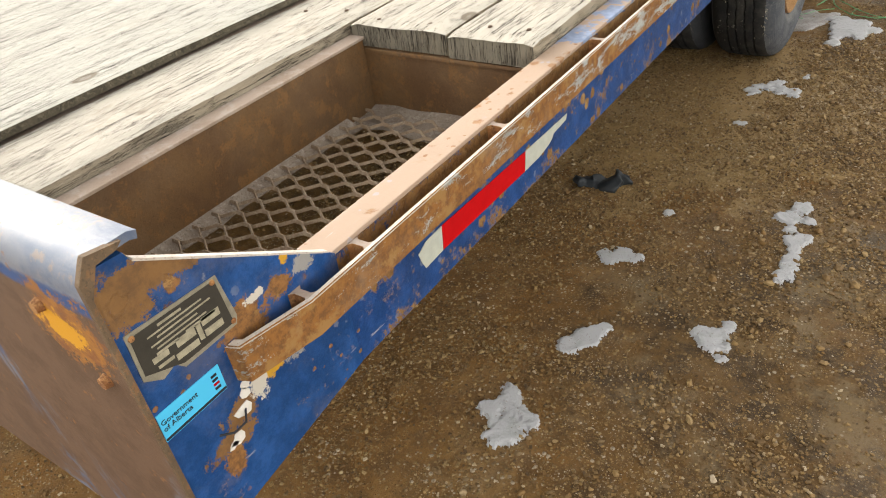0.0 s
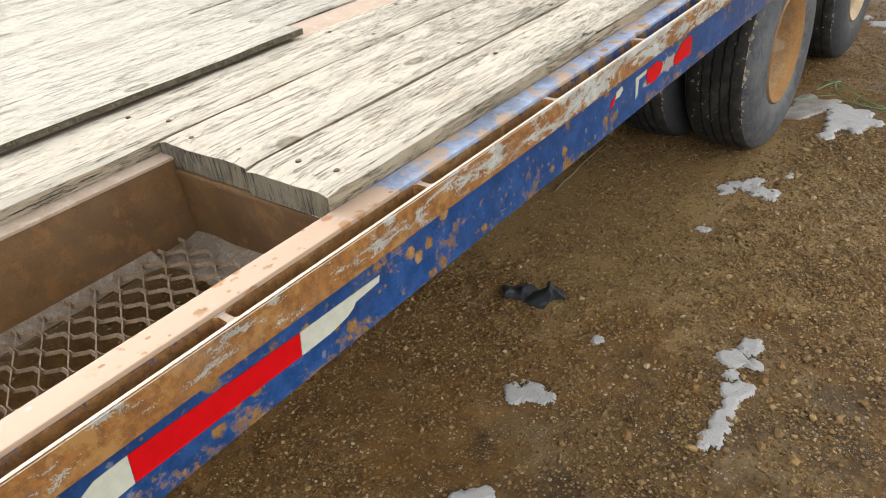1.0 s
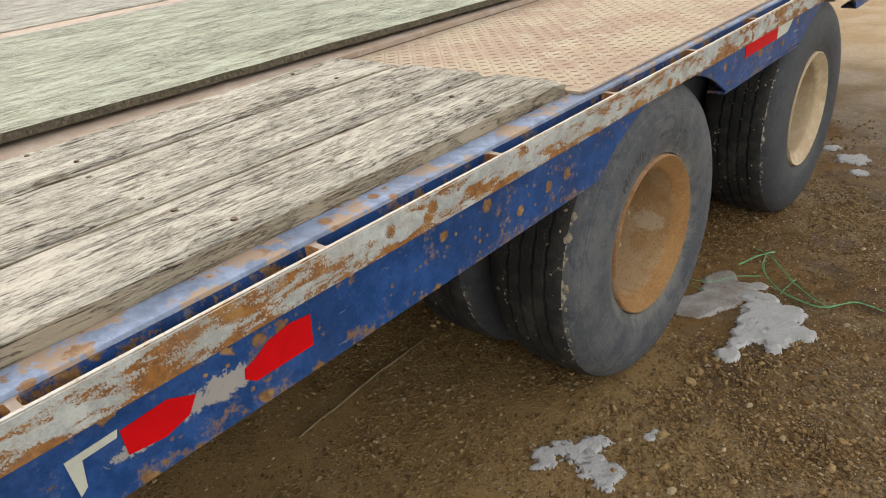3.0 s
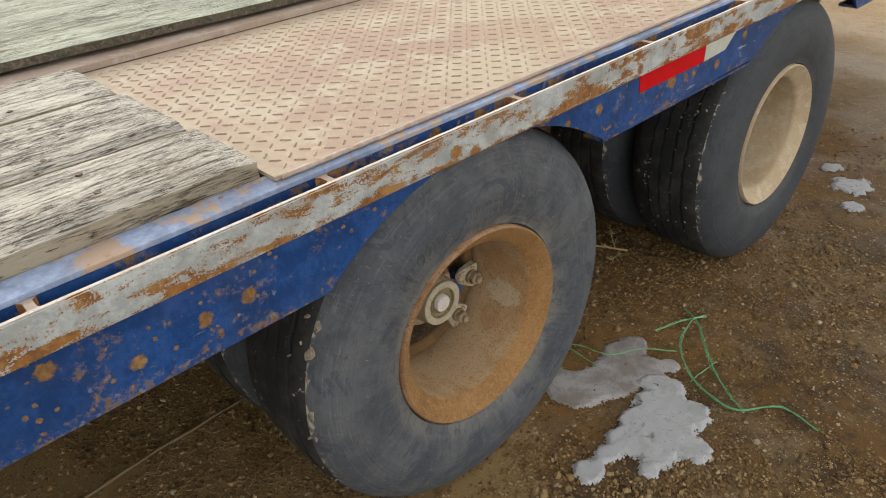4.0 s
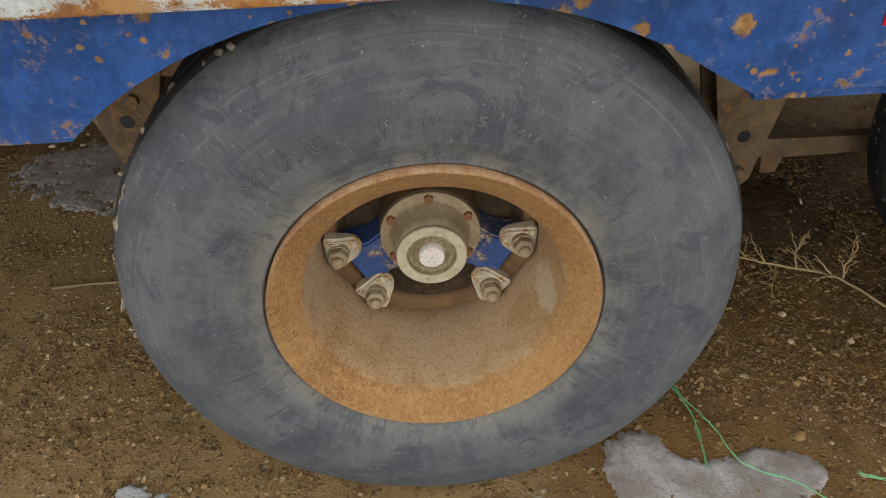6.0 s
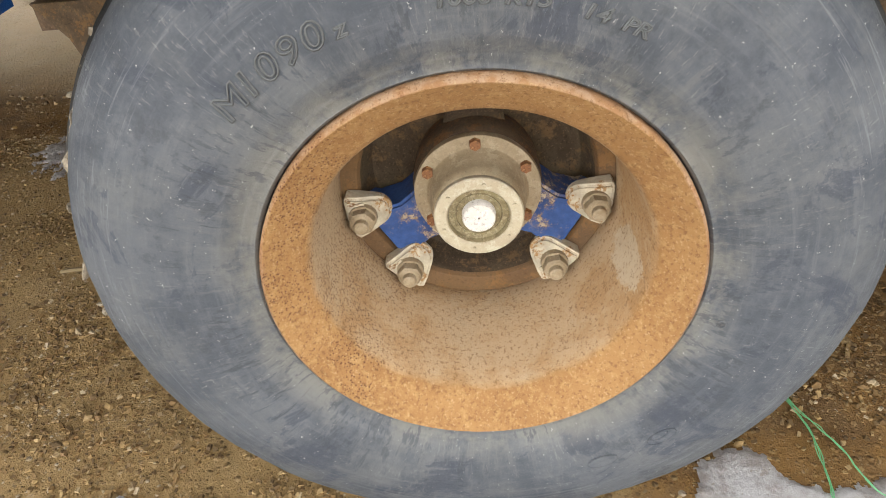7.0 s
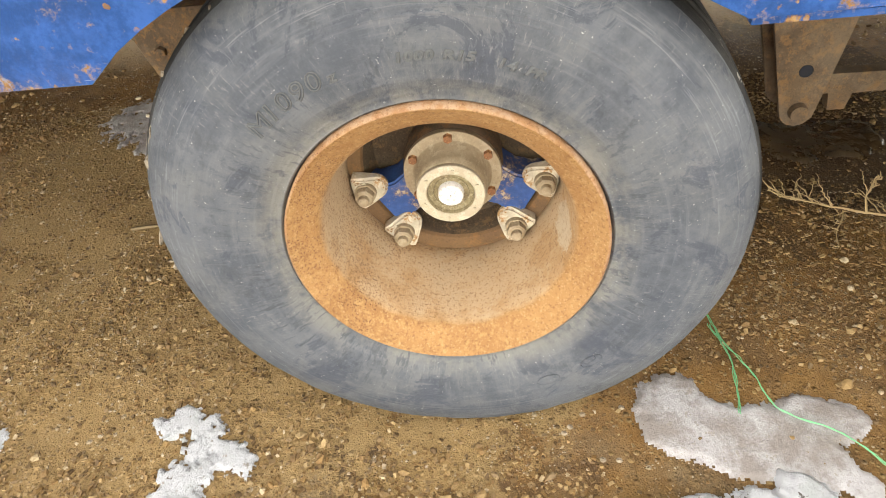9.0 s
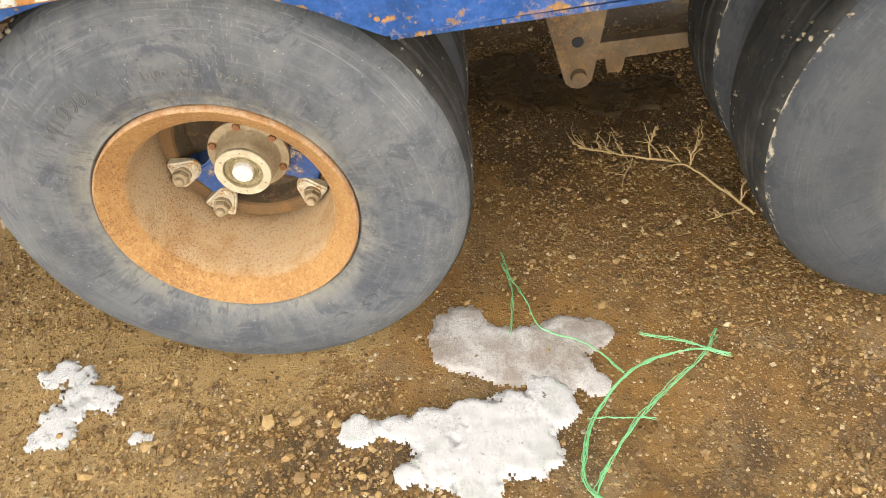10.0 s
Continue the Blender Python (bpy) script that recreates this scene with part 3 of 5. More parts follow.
def slush():
    n = Nodes("grey_melting_ice")
    colour = n.mix(n.step(n.noise(12, 9, 0.76), 0.42, 0.6), (0.24, 0.21, 0.19), (0.41, 0.395, 0.395))
    colour = n.mix(n.step(n.noise(48, 7, 0.78), 0.56, 0.62, 0, 0.7), colour, (0.22, 0.18, 0.14))
    return n.done(colour, 0.3, n.bump(n.noise(90, 7, 0.75), 0.7, 0.005), 0.0, 0.5)


def plain(name, colour, rough=0.6, vary=0.2, scale=30.0, gloss=0.4):
    n = Nodes(name)
    c = n.mix(n.noise(scale, 7, 0.7), tuple(x * (1 - vary) for x in colour), tuple(min(1, x * (1 + vary)) for x in colour))
    return n.done(c, rough, n.bump(n.noise(scale * 6, 5, 0.7), 0.2, 0.001), 0.0, gloss)


FRONT = -0.705
CAP = end_paint()
RUBBER, TREADS, SOIL, STONE, SNOW, SLUSH, WET = rubber(), tread_rubber(), soil(), stone(), snow(), slush(), wet_mud()
RED = plain("red_tape", (0.46, 0.002, 0.005), 0.6, 0.25, 30, 0.12)
WHITE = plain("white_tape", (0.42, 0.44, 0.385), 0.55, 0.3, 40)
CYAN = plain("cyan_sticker", (0.05, 0.46, 0.75), 0.5, 0.05, 12)
INK = plain("black_ink", (0.012, 0.014, 0.02), 0.6)
PLATE = plain("dark_name_plate", (0.035, 0.032, 0.026), 0.5, 0.5, 40)
SILVER = plain("scratched_plate_metal", (0.22, 0.2, 0.15), 0.5, 0.6, 90)
PRINT = plain("worn_plate_print", (0.3, 0.275, 0.2), 0.5, 0.8, 120)
PAPER = plain("torn_white_paper", (0.6, 0.58, 0.54), 0.8, 0.25, 40)
CLOTH = plain("wet_black_cloth", (0.018, 0.022, 0.026), 0.6, 0.5, 25)
TWINE = plain("green_twine_plastic", (0.115, 0.36, 0.165), 0.45, 0.35, 60)
BRANCH = plain("dry_tan_twig", (0.36, 0.26, 0.13), 0.85, 0.35, 40)
STALK = plain("wet_straw", (0.16, 0.115, 0.06), 0.85, 0.35, 40)
LETTER = plain("rubbed_letter_edge", (0.09, 0.095, 0.097), 0.7, 0.5, 60, 0.3)
NAIL = rust_steel("rusty_nail", (0.102, 0.06, 0.036), (0.06, 0.036, 0.024), (0.12, 0.072, 0.048), 60, 0.8)
MUD = rust_steel("caked_dry_mud", (0.3, 0.25, 0.185), (0.22, 0.18, 0.13), (0.37, 0.32, 0.25), 60, 0.95, 0.0, 1.0)
DARK = plain("dark_far_hoarding", (0.035, 0.036, 0.03), 0.8, 0.4, 3)


# ---------------------------------------------------------------- building helpers
def thing(name, at, label, category, group="", kind=""):
    ob = new(name)
    ob.location = at
    ob.empty_display_size = 0.1
    return tagged(ob, label, category, group, kind)


def mesh_of(name, bm, material, smooth=None):
    me = bpy.data.meshes.new(name)
    bm.to_mesh(me)
    bm.free()
    for m in material if isinstance(material, (list, tuple)) else (material,):
        me.materials.append(m)
    if smooth is not None:
        me.shade_smooth() if smooth >= 180 else None
        if smooth < 180:
            for p in me.polygons:
                p.use_smooth = True
            me.set_sharp_from_angle(angle=radians(smooth))
    return me


def part(name, bm, material, parent, label="", smooth=None, local=False, kind=""):
    """One mesh object under a thing or a part; local: its mesh is given in the parent's own space, else in the world's."""
    ob = new(name, bm if isinstance(bm, bpy.types.Mesh) else mesh_of(name, bm, material, smooth))
    ob.parent = parent
    if not local:
        at, p = Vector(), parent
        while p:
            at, p = at + p.location, p.parent
        ob.location = -at
    return tagged(ob, label, kind=kind)


def solid(name, bm, material, label, category, group="", kind="", smooth=None):
    return tagged(new(name, mesh_of(name, bm, material, smooth)), label, category, group, kind)


def box(bm, lo, hi, bevel=0.0, mat=0):
    c = [(a + b) / 2 for a, b in zip(lo, hi)]
    s = [b - a for a, b in zip(lo, hi)]
    made = bmesh.ops.create_cube(bm, size=1, matrix=Matrix.LocRotScale(c, None, s))
    for f in {f for v in made["verts"] for f in v.link_faces}:
        f.material_index = mat
    if bevel:
        bmesh.ops.bevel(bm, geom=list({e for v in made["verts"] for e in v.link_edges}), offset=bevel, segments=2, profile=0.6, affect="EDGES")
    return made


def prism(bm, outline, axis, lo, hi, mat=0):
    """A plate: an outline in the two other axes, from lo to hi along the axis."""
    def at(p, d):
        q = list(p)
        q.insert(axis, d)
        return bm.verts.new(q)
    a, b = [at(p, lo) for p in outline], [at(p, hi) for p in outline]
    n = len(outline)
    faces = [bm.faces.new(a), bm.faces.new(b[::-1])]
    faces += [bm.faces.new((a[i], b[i], b[(i + 1) % n], a[(i + 1) % n])) for i in range(n)]
    for f in faces:
        f.material_index = mat
    bmesh.ops.recalc_face_normals(bm, faces=faces)
    return faces


def rod(bm, a, b, r1, r2=None, sides=8, cap=True, mat=0):
    a, b = Vector(a), Vector(b)
    m = Matrix.Translation((a + b) / 2) @ (b - a).to_track_quat("Z", "Y").to_matrix().to_4x4()
    made = bmesh.ops.create_cone(bm, cap_ends=cap, segments=sides, radius1=r1, radius2=r1 if r2 is None else r2, depth=(b - a).length, matrix=m)
    for f in {f for v in made["verts"] for f in v.link_faces}:
        f.material_index = mat
    return made


def lathe(bm, profile, steps=72, closed=False, mats=None):
    """Turns (x, r) points round the x axis; returns the rings."""
    rings = []
    for x, r in profile:
        rings.append([bm.verts.new((x, r * math.cos(2 * math.pi * k / steps), r * math.sin(2 * math.pi * k / steps))) for k in range(steps)])
    pairs = list(zip(rings, rings[1:])) + ([(rings[-1], rings[0])] if closed else [])
    for j, (p, q) in enumerate(pairs):
        for k in range(steps):
            f = bm.faces.new((p[k], p[(k + 1) % steps], q[(k + 1) % steps], q[k]))
            f.material_index = mats[j] if mats else 0
    return rings


def tube(bm, points, r, sides=6):
    """A thin round strand along points."""
    rings = []
    for k, p in enumerate(points):
        p = Vector(p)
        d = Vector(points[min(k + 1, len(points) - 1)]) - Vector(points[max(k - 1, 0)])
        q = d.to_track_quat("Z", "Y")
        rr = r[k] if isinstance(r, (list, tuple)) else r
        rings.append([bm.verts.new(p + q @ Vector((rr * math.cos(2 * math.pi * s / sides), rr * math.sin(2 * math.pi * s / sides), 0))) for s in range(sides)])
    for a, b in zip(rings, rings[1:]):
        for s in range(sides):
            bm.faces.new((a[s], a[(s + 1) % sides], b[(s + 1) % sides], b[s]))
    bm.faces.new(rings[0][::-1]), bm.faces.new(rings[-1])


def ground_z(x, y):
    """The yard falls gently along the trailer."""
    s = -0.028 * max(-12.0, min(12.0, y))
    return s + 0.012 * noise.noise((x * 0.9, y * 0.9, 0)) + 0.005 * noise.noise((x * 4, y * 4, 3))


# ---------------------------------------------------------------- ground
def axis_steps(lo, hi, fine, far):
    out, v, d = [], lo, fine
    while v < hi:
        out.append(v)
        v += fine
    out.append(hi)
    d = fine
    up = [hi]
    while up[-1] < far:
        d *= 1.35
        up.append(up[-1] + d)
    d, down = fine, [lo]
    while down[-1] > -far:
        d *= 1.35
        down.append(down[-1] - d)
    return down[:0:-1] + out + up[1:]


bm = bmesh.new()
xs, ys = axis_steps(-1.6, 1.2, 0.03, 400), axis_steps(-0.9, 5.0, 0.03, 400)
grid = [[bm.verts.new((x, y, ground_z(x, y) + 0.004 * noise.noise((x * 17, y * 17, 9)))) for x in xs] for y in ys]
for r0, r1 in zip(grid, grid[1:]):
    for k in range(len(xs) - 1):
        bm.faces.new((r0[k], r0[k + 1], r1[k + 1], r1[k]))
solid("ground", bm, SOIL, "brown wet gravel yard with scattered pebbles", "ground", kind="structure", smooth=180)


def pebbles(name, count, lo, hi, size, area, seed, label, bare=0.3, chipped=False):
    """Angular stones of a few shapes, strewn in drifts and pressed a little into the soil."""
    rnd = np.random.default_rng(seed)
    base = bmesh.new()
    if chipped:
        bmesh.ops.create_icosphere(base, subdivisions=1, radius=1)
    else:
        bmesh.ops.create_cube(base, size=1.4)
    shape = np.array([v.co for v in base.verts])
    quads = np.array([[v.index for v in f.verts] for f in base.faces])
    base.free()
    kinds = [shape * (1 + rnd.uniform(-0.38, 0.3, shape.shape)) for k in range(14)]
    xy = np.stack([rnd.uniform(area[0], area[1], count), rnd.uniform(area[2], area[3], count)], 1)
    drift = np.array([noise.noise((x * 1.4, y * 1.4, 5)) + 0.7 * noise.noise((x * 5.3, y * 5.3, 8)) + 0.32 * math.exp(-((y - 1.95) / 0.75) ** 2) for x, y in xy.tolist()])
    xy = xy[rnd.random(count) < bare + 1.3 * np.clip(drift + 0.12, 0, 1)]
    n = len(xy)
    r = lo + (hi - lo) * rnd.random(n) ** size
    a, tilt = rnd.uniform(0, 6.283, n), rnd.uniform(-0.5, 0.5, n)
    v = np.stack([kinds[k] for k in rnd.integers(0, 14, n)]) * (r[:, None] * np.stack([rnd.uniform(0.8, 1.4, n), rnd.uniform(0.65, 1.0, n), rnd.uniform(0.5, 0.85, n)], 1))[:, None, :]
    ct, st, ca, sa = [f[:, None] for f in (np.cos(tilt), np.sin(tilt), np.cos(a), np.sin(a))]
    x, z = v[:, :, 0] * ct - v[:, :, 2] * st, v[:, :, 0] * st + v[:, :, 2] * ct
    high = np.array([ground_z(p, q) for p, q in xy.tolist()])
    out = np.stack([x * ca - v[:, :, 1] * sa + xy[:, 0:1], x * sa + v[:, :, 1] * ca + xy[:, 1:2], z + (high + r * 0.2)[:, None]], 2)
    faces = (quads[None] + len(shape) * np.arange(n)[:, None, None]).reshape(-1, quads.shape[1])
    me = bpy.data.meshes.new(name)
    me.from_pydata(out.reshape(-1, 3).tolist(), [], faces.tolist())
    me.materials.append(STONE)
    return tagged(new(name, me), label, "gravel", kind="stuff")


pebbles("fine_gravel", 270000, 0.0018, 0.0058, 2.0, (-1.3, 1.1, -0.9, 4.5), 3, "fine brown gravel strewn over the yard", 0.09)
pebbles("scattered_pebbles", 1100, 0.007, 0.0155, 2.2, (0.05, 1.5, 0.6, 3.0), 9, "pale rounded larger pebbles on the open yard", 0.25, True)
pebbles("coarse_gravel", 15000, 0.0045, 0.0115, 2.8, (-1.6, 1.6, -0.9, 5.5), 4, "pale larger pebbles strewn over the yard", 0.1, True)


def patch(name, discs, label, material, thick, group, seed=0, edge=1.0, step=0.0045, category="snow"):
    """Old snow: a low crust over a few overlapping rounds, with a ragged melted rim."""
    discs = [(dx, dy, dr * 1.02) for dx, dy, dr in discs]
    x0, x1 = min(d[0] - d[2] for d in discs) - 0.04, max(d[0] + d[2] for d in discs) + 0.04
    y0, y1 = min(d[1] - d[2] for d in discs) - 0.04, max(d[1] + d[2] for d in discs) + 0.04

    def depth(x, y):
        v = math.log(sum(math.exp(7 * (1 - math.hypot(x - dx, y - dy) / dr)) for dx, dy, dr in discs)) / 7
        v = min(v, 0.45)
        return v + edge * (noise.fractal((x * 19 + seed * 3, y * 19, 2), 0.42, 2.2, 6)) * 0.42
    bm = bmesh.new()
    nx, ny = int((x1 - x0) / step), int((y1 - y0) / step)
    made = {}

    def vert(i, j):
        if (i, j) not in made:
            x, y = x0 + i * step, y0 + j * step
            v = depth(x, y)
            made[i, j] = bm.verts.new((x, y, ground_z(x, y) + 0.001 + thick * min(1.0, max(-0.3, (v - 0.12) * 5.5)) + 0.2 * thick * noise.noise((x * 40, y * 40, seed))))
        return made[i, j]
    for i in range(nx):
        for j in range(ny):
            if depth(x0 + (i + 0.5) * step, y0 + (j + 0.5) * step) > 0.12:
                bm.faces.new((vert(i, j), vert(i + 1, j), vert(i + 1, j + 1), vert(i, j + 1)))
    # the smallest crumbs at the rim have melted away
    left, gone = set(bm.faces), []
    while left:
        todo = [left.pop()]
        piece = list(todo)
        while todo:
            for e in todo.pop().edges:
                for f in e.link_faces:
                    if f in left:
                        left.discard(f), todo.append(f), piece.append(f)
        if len(piece) < 9:
            gone += piece
    bmesh.ops.delete(bm, geom=gone, context="FACES")
    return solid(name, bm, material, label, category, group, smooth=180)


SNOWS = "melting snow patches"
patch("snow_patch", [(-0.135, 0.147, 0.035), (-0.143, 0.084, 0.044), (-0.095, 0.062, 0.062), (-0.05, 0.08, 0.032), (-0.093, 0.003, 0.041)], "ragged patch of white melting snow on gravel", SNOW, 0.0072, SNOWS, 1, 0.9)
patch("snow_patch", [(-0.084, 0.37, 0.041), (-0.057, 0.42, 0.045), (-0.042, 0.45, 0.034), (-0.024, 0.482, 0.026)], "thin wedge of white melting snow on gravel", SNOW, 0.006, SNOWS, 2, 0.7)
patch("snow_patch", [(0.213, 0.572, 0.031), (0.266, 0.624, 0.027), (0.24, 0.545, 0.039), (0.27, 0.543, 0.031), (0.283, 0.498, 0.021), (0.25, 0.588, 0.03), (0.226, 0.56, 0.03)], "forked patch of white melting snow on gravel", SNOW, 0.0072, SNOWS, 3, 0.7)
patch("snow_patch", [(-0.156, 0.805, 0.04), (-0.111, 0.833, 0.044), (-0.072, 0.841, 0.028)], "small flat patch of dirty snow on gravel", SNOW, 0.0048, SNOWS, 4, 1.0)
patch("snow_patch", [(0.31, 1.307, 0.04), (0.284, 1.228, 0.049), (0.334, 1.231, 0.029), (0.329, 1.099, 0.038), (0.348, 1.121, 0.034), (0.344, 1.007, 0.032), (0.342, 0.919, 0.036), (0.331, 0.884, 0.018), (0.305, 1.165, 0.03), (0.34, 1.055, 0.024), (0.345, 0.963, 0.026)], "long ragged strip of white snow on gravel", SNOW, 0.0072, SNOWS, 5, 0.8)
patch("snow_patch", [(-0.07, 1.119, 0.026)], "tiny scrap of white snow on gravel", SNOW, 0.0042, SNOWS, 6, 0.8)
patch("snow_patch", [(-0.08, 2.2, 0.046), (-0.065, 2.27, 0.04), (-0.012, 2.25, 0.042), (-0.008, 2.335, 0.042), (0.035, 2.255, 0.04), (0.072, 2.27, 0.035), (0.078, 2.215, 0.028)], "lacy patch of crusted snow before the wheel", SNOW, 0.0072, SNOWS, 7, 1.15)
patch("snow_patch", [(-0.117, 3.098, 0.071), (-0.059, 3.15, 0.078), (-0.059, 3.073, 0.043), (-0.012, 3.194, 0.055), (-0.087, 3.317, 0.056), (-0.081, 3.375, 0.048), (-0.007, 3.251, 0.061), (-0.001, 3.307, 0.067), (0.045, 3.367, 0.031), (-0.065, 3.235, 0.06), (-0.04, 3.27, 0.06)], "thin sheet of grey melting ice beside the wheel", SLUSH, 0.0042, SNOWS, 8, 0.45)
patch("snow_patch", [(0.115, 2.9, 0.041), (0.114, 2.967, 0.034), (0.119, 3.033, 0.053), (0.113, 3.121, 0.065), (0.108, 3.208, 0.065), (0.088, 3.274, 0.058), (0.192, 3.055, 0.064), (0.198, 3.138, 0.074), (0.181, 3.223, 0.068), (0.048, 3.257, 0.04), (0.216, 2.992, 0.028), (0.252, 3.126, 0.048)], "thick crusted snow at the edge of the ice", SNOW, 0.0102, SNOWS, 9, 0.5)
patch("snow_patch", [(0.092, 2.434, 0.02), (0.095, 2.462, 0.013)], "tiny crumbs of snow on gravel", SNOW, 0.004, SNOWS, 13, 0.8)
patch("snow_patch", [(-0.159, 4.952, 0.051), (-0.025, 4.833, 0.088), (0.046, 4.65, 0.046)], "small patch of white snow beyond the rear wheel", SNOW, 0.0072, SNOWS, 10, 0.9)
patch("puddle", [(-1.13, 3.25, 0.13), (-1.02, 3.3, 0.12), (-0.97, 3.42, 0.1), (-0.93, 3.55, 0.1), (-0.93, 3.68, 0.1)], "shallow muddy puddle with a wet shine under the trailer", WET, 0.009, "", 11, 0.7, 0.006, "puddle")
patch("snow_patch", [(-0.040, 1.868, 0.027)], "tiny scrap of thin snow on gravel", SNOW, 0.0035, SNOWS, 15, 1.0)
patch("snow_patch", [(-1.220, 1.720, 0.150), (-1.150, 1.860, 0.170), (-1.120, 2.000, 0.160), (-1.300, 1.880, 0.150)], "wet grey ice under the trailer", SLUSH, 0.004, SNOWS, 12)

# ---------------------------------------------------------------- trailer
TOP, WEB, LOW, DECK = 0.846, -0.03, 0.645, 0.876
FAR, END = -4.15, 7.2
AXLES = (2.75, 4.085)
HUB_Z = (0.342, 0.318)
trailer = thing("flatbed_trailer", (-1.5, 2.0, 0.0), "blue flatbed trailer with weathered plank deck and rusty rub rail", "trailer")


def arc(cy, lo_y, hi_y, n=18):
    """The underside of the web over a wheel."""
    r, base = 0.572, 0.773
    pts = []
    for k in range(n + 1):
        y = lo_y + (hi_y - lo_y) * k / n
        pts.append((y, base - r + math.sqrt(max(0, r * r - (y - cy) ** 2))))
    return pts


# side channel: web with the two wheel cut-outs, flanges
bm = bmesh.new()
outline = [(-0.40, LOW), (2.383, LOW)] + arc(2.74, 2.385, 3.095)[1:-1] + [(3.095, 0.656), (3.74, 0.664)] + arc(4.08, 3.745, 4.42)[1:-1] + [(4.425, LOW), (END, LOW), (END, TOP - 0.008), (-0.40, TOP - 0.008)]
prism(bm, outline, 0, WEB - 0.008, WEB)
part("side_web", bm, BLUE, trailer, "blue painted steel side channel, rust spotted")
bm = bmesh.new()
box(bm, (WEB - 0.05, -0.42, TOP - 0.008), (WEB, END, TOP), 0.002)
part("channel_flange", bm, FLANGE, trailer, "flaking pale blue top flange, rusty, its end coloured as sunlit")
bm = bmesh.new()
for a, b in ((-0.4, 2.38), (3.1, 3.74), (4.43, END)):
    box(bm, (WEB - 0.06, a, LOW), (WEB - 0.0085, b, LOW + 0.008))
part("lower_flange", bm, BLUE, trailer)

# rub rail with its spacers
bm = bmesh.new()
prism(bm, [(0.0, -0.485), (-0.02, -0.575), (-0.03, -0.58), (-0.03, -0.595), (-0.012, -0.588), (0.01, -0.488), (0.01, END), (0.0, END)], 2, 0.785, 0.842)
bm.normal_update()
bmesh.ops.bevel(bm, geom=[e for e in bm.edges if abs(e.verts[0].co.z - e.verts[1].co.z) < 1e-6], offset=0.0022, segments=2, affect="EDGES")
# top faces: worn metal, pale enough to paint the sky's highlight too
for f in bm.faces:
    if f.normal.z > 0.3 and f.calc_center_median().z > 0.838:
        f.material_index = 1
part("rub_rail", bm, (RAIL, EDGE), trailer, "flat rub rail, chipped grey paint over rust")
for y in [-0.48, -0.365] + [0.4 * k for k in range(0, 18)]:
    bm = bmesh.new()
    prism(bm, [(WEB + 0.0005, y - 0.011), (WEB + 0.006, y - 0.0055), (-0.006, y - 0.0055), (-0.0005, y - 0.011), (-0.0005, y + 0.011), (-0.006, y + 0.0055), (WEB + 0.006, y + 0.0055), (WEB + 0.0005, y + 0.011)], 2, 0.788, 0.839)
    bmesh.ops.recalc_face_normals(bm, faces=bm.faces[:])
    for f in bm.faces:
        f.material_index = 1 if f.normal.z > 0.3 else 0
    part("rail_spacer", bm, (RUST, BARE), trailer)

# end plate and sloping gusset at the trailer's end
bm = bmesh.new()
R = 0.036
roll = [(FRONT + R - R * math.cos(a), 1.03 - R + R * math.sin(a)) for a in [math.pi / 2 * k / 10 for k in range(11)]]
outer = [(FRONT, 0.48)] + roll + [(-0.642, 1.03), (-0.632, 1.026)]
inner = [(-0.634, 1.017), (-0.642, 1.02)] + [(FRONT + R - (R - 0.01) * math.cos(a), 1.03 - R + (R - 0.01) * math.sin(a)) for a in [math.pi / 2 * k / 10 for k in range(10, -1, -1)]] + [(FRONT + 0.01, 0.48)]
prism(bm, outer + inner, 0, FAR + 0.02, WEB - 0.002)
bmesh.ops.recalc_face_normals(bm, faces=bm.faces[:])
part("end_plate", bm, CAP, trailer, "rolled end plate, faded blue paint worn to rust", smooth=40)
bm = bmesh.new()
prism(bm, [(FRONT + 0.002, 0.60), (-0.4005, LOW), (-0.4005, TOP - 0.004), (-0.415, 0.853), (-0.65, 1.002), (-0.655, 1.015), (FRONT + 0.02, 1.017), (FRONT + 0.002, 1.0)], 0, WEB - 0.0095, WEB + 0.0005)
part("end_gusset", bm, BLUE_END, trailer, "blue gusset plate with patches of rust")
bm = bmesh.new()
prism(bm, [(FRONT - 0.002, 0.6), (FRONT + 0.004, 0.6), (FRONT + 0.006, 0.99), (FRONT + 0.022, 1.02), (-0.66, 1.022), (-0.652, 1.028), (-0.69, 1.034), (FRONT + 0.012, 1.03), (FRONT, 1.01)], 0, WEB - 0.004, WEB + 0.0035)
part("weld_bead", bm, HUB_RUST, trailer, "rusty weld along the gusset edge")

bm = bmesh.new()
prism(bm, [(-0.648, 1.0035), (-0.415, 0.8545), (-0.41, 0.8515), (-0.41, 0.8495), (-0.416, 0.8523), (-0.65, 1.0013)], 0, WEB - 0.0097, WEB + 0.0009)
part("worn_edge", bm, EDGE, trailer, "top edge of the gusset rubbed bare")

# open box with the grate
BX0, BX1, BY0, BY1 = -0.515, WEB - 0.05, -0.5, 0.262
bm = bmesh.new()
box(bm, (BX0 - 0.035, BY0, TOP - 0.004), (BX0 + 0.006, BY1, TOP + 0.002), 0.001)
part("box_flange", bm, BARE, trailer, "worn rusty flange of the open box")
bm = bmesh.new()
box(bm, (BX0 - 0.006, BY0, 0.655), (BX0, BY1, TOP - 0.0045))
part("box_side", bm, BOX, trailer)
bm = bmesh.new()
prism(bm, [(BX0 + 0.0005, 0.655), (WEB - 0.0085, 0.655), (WEB - 0.0085, TOP - 0.0225), (BX0 + 0.0005, TOP - 0.0225)], 1, BY1, BY1 + 0.006)
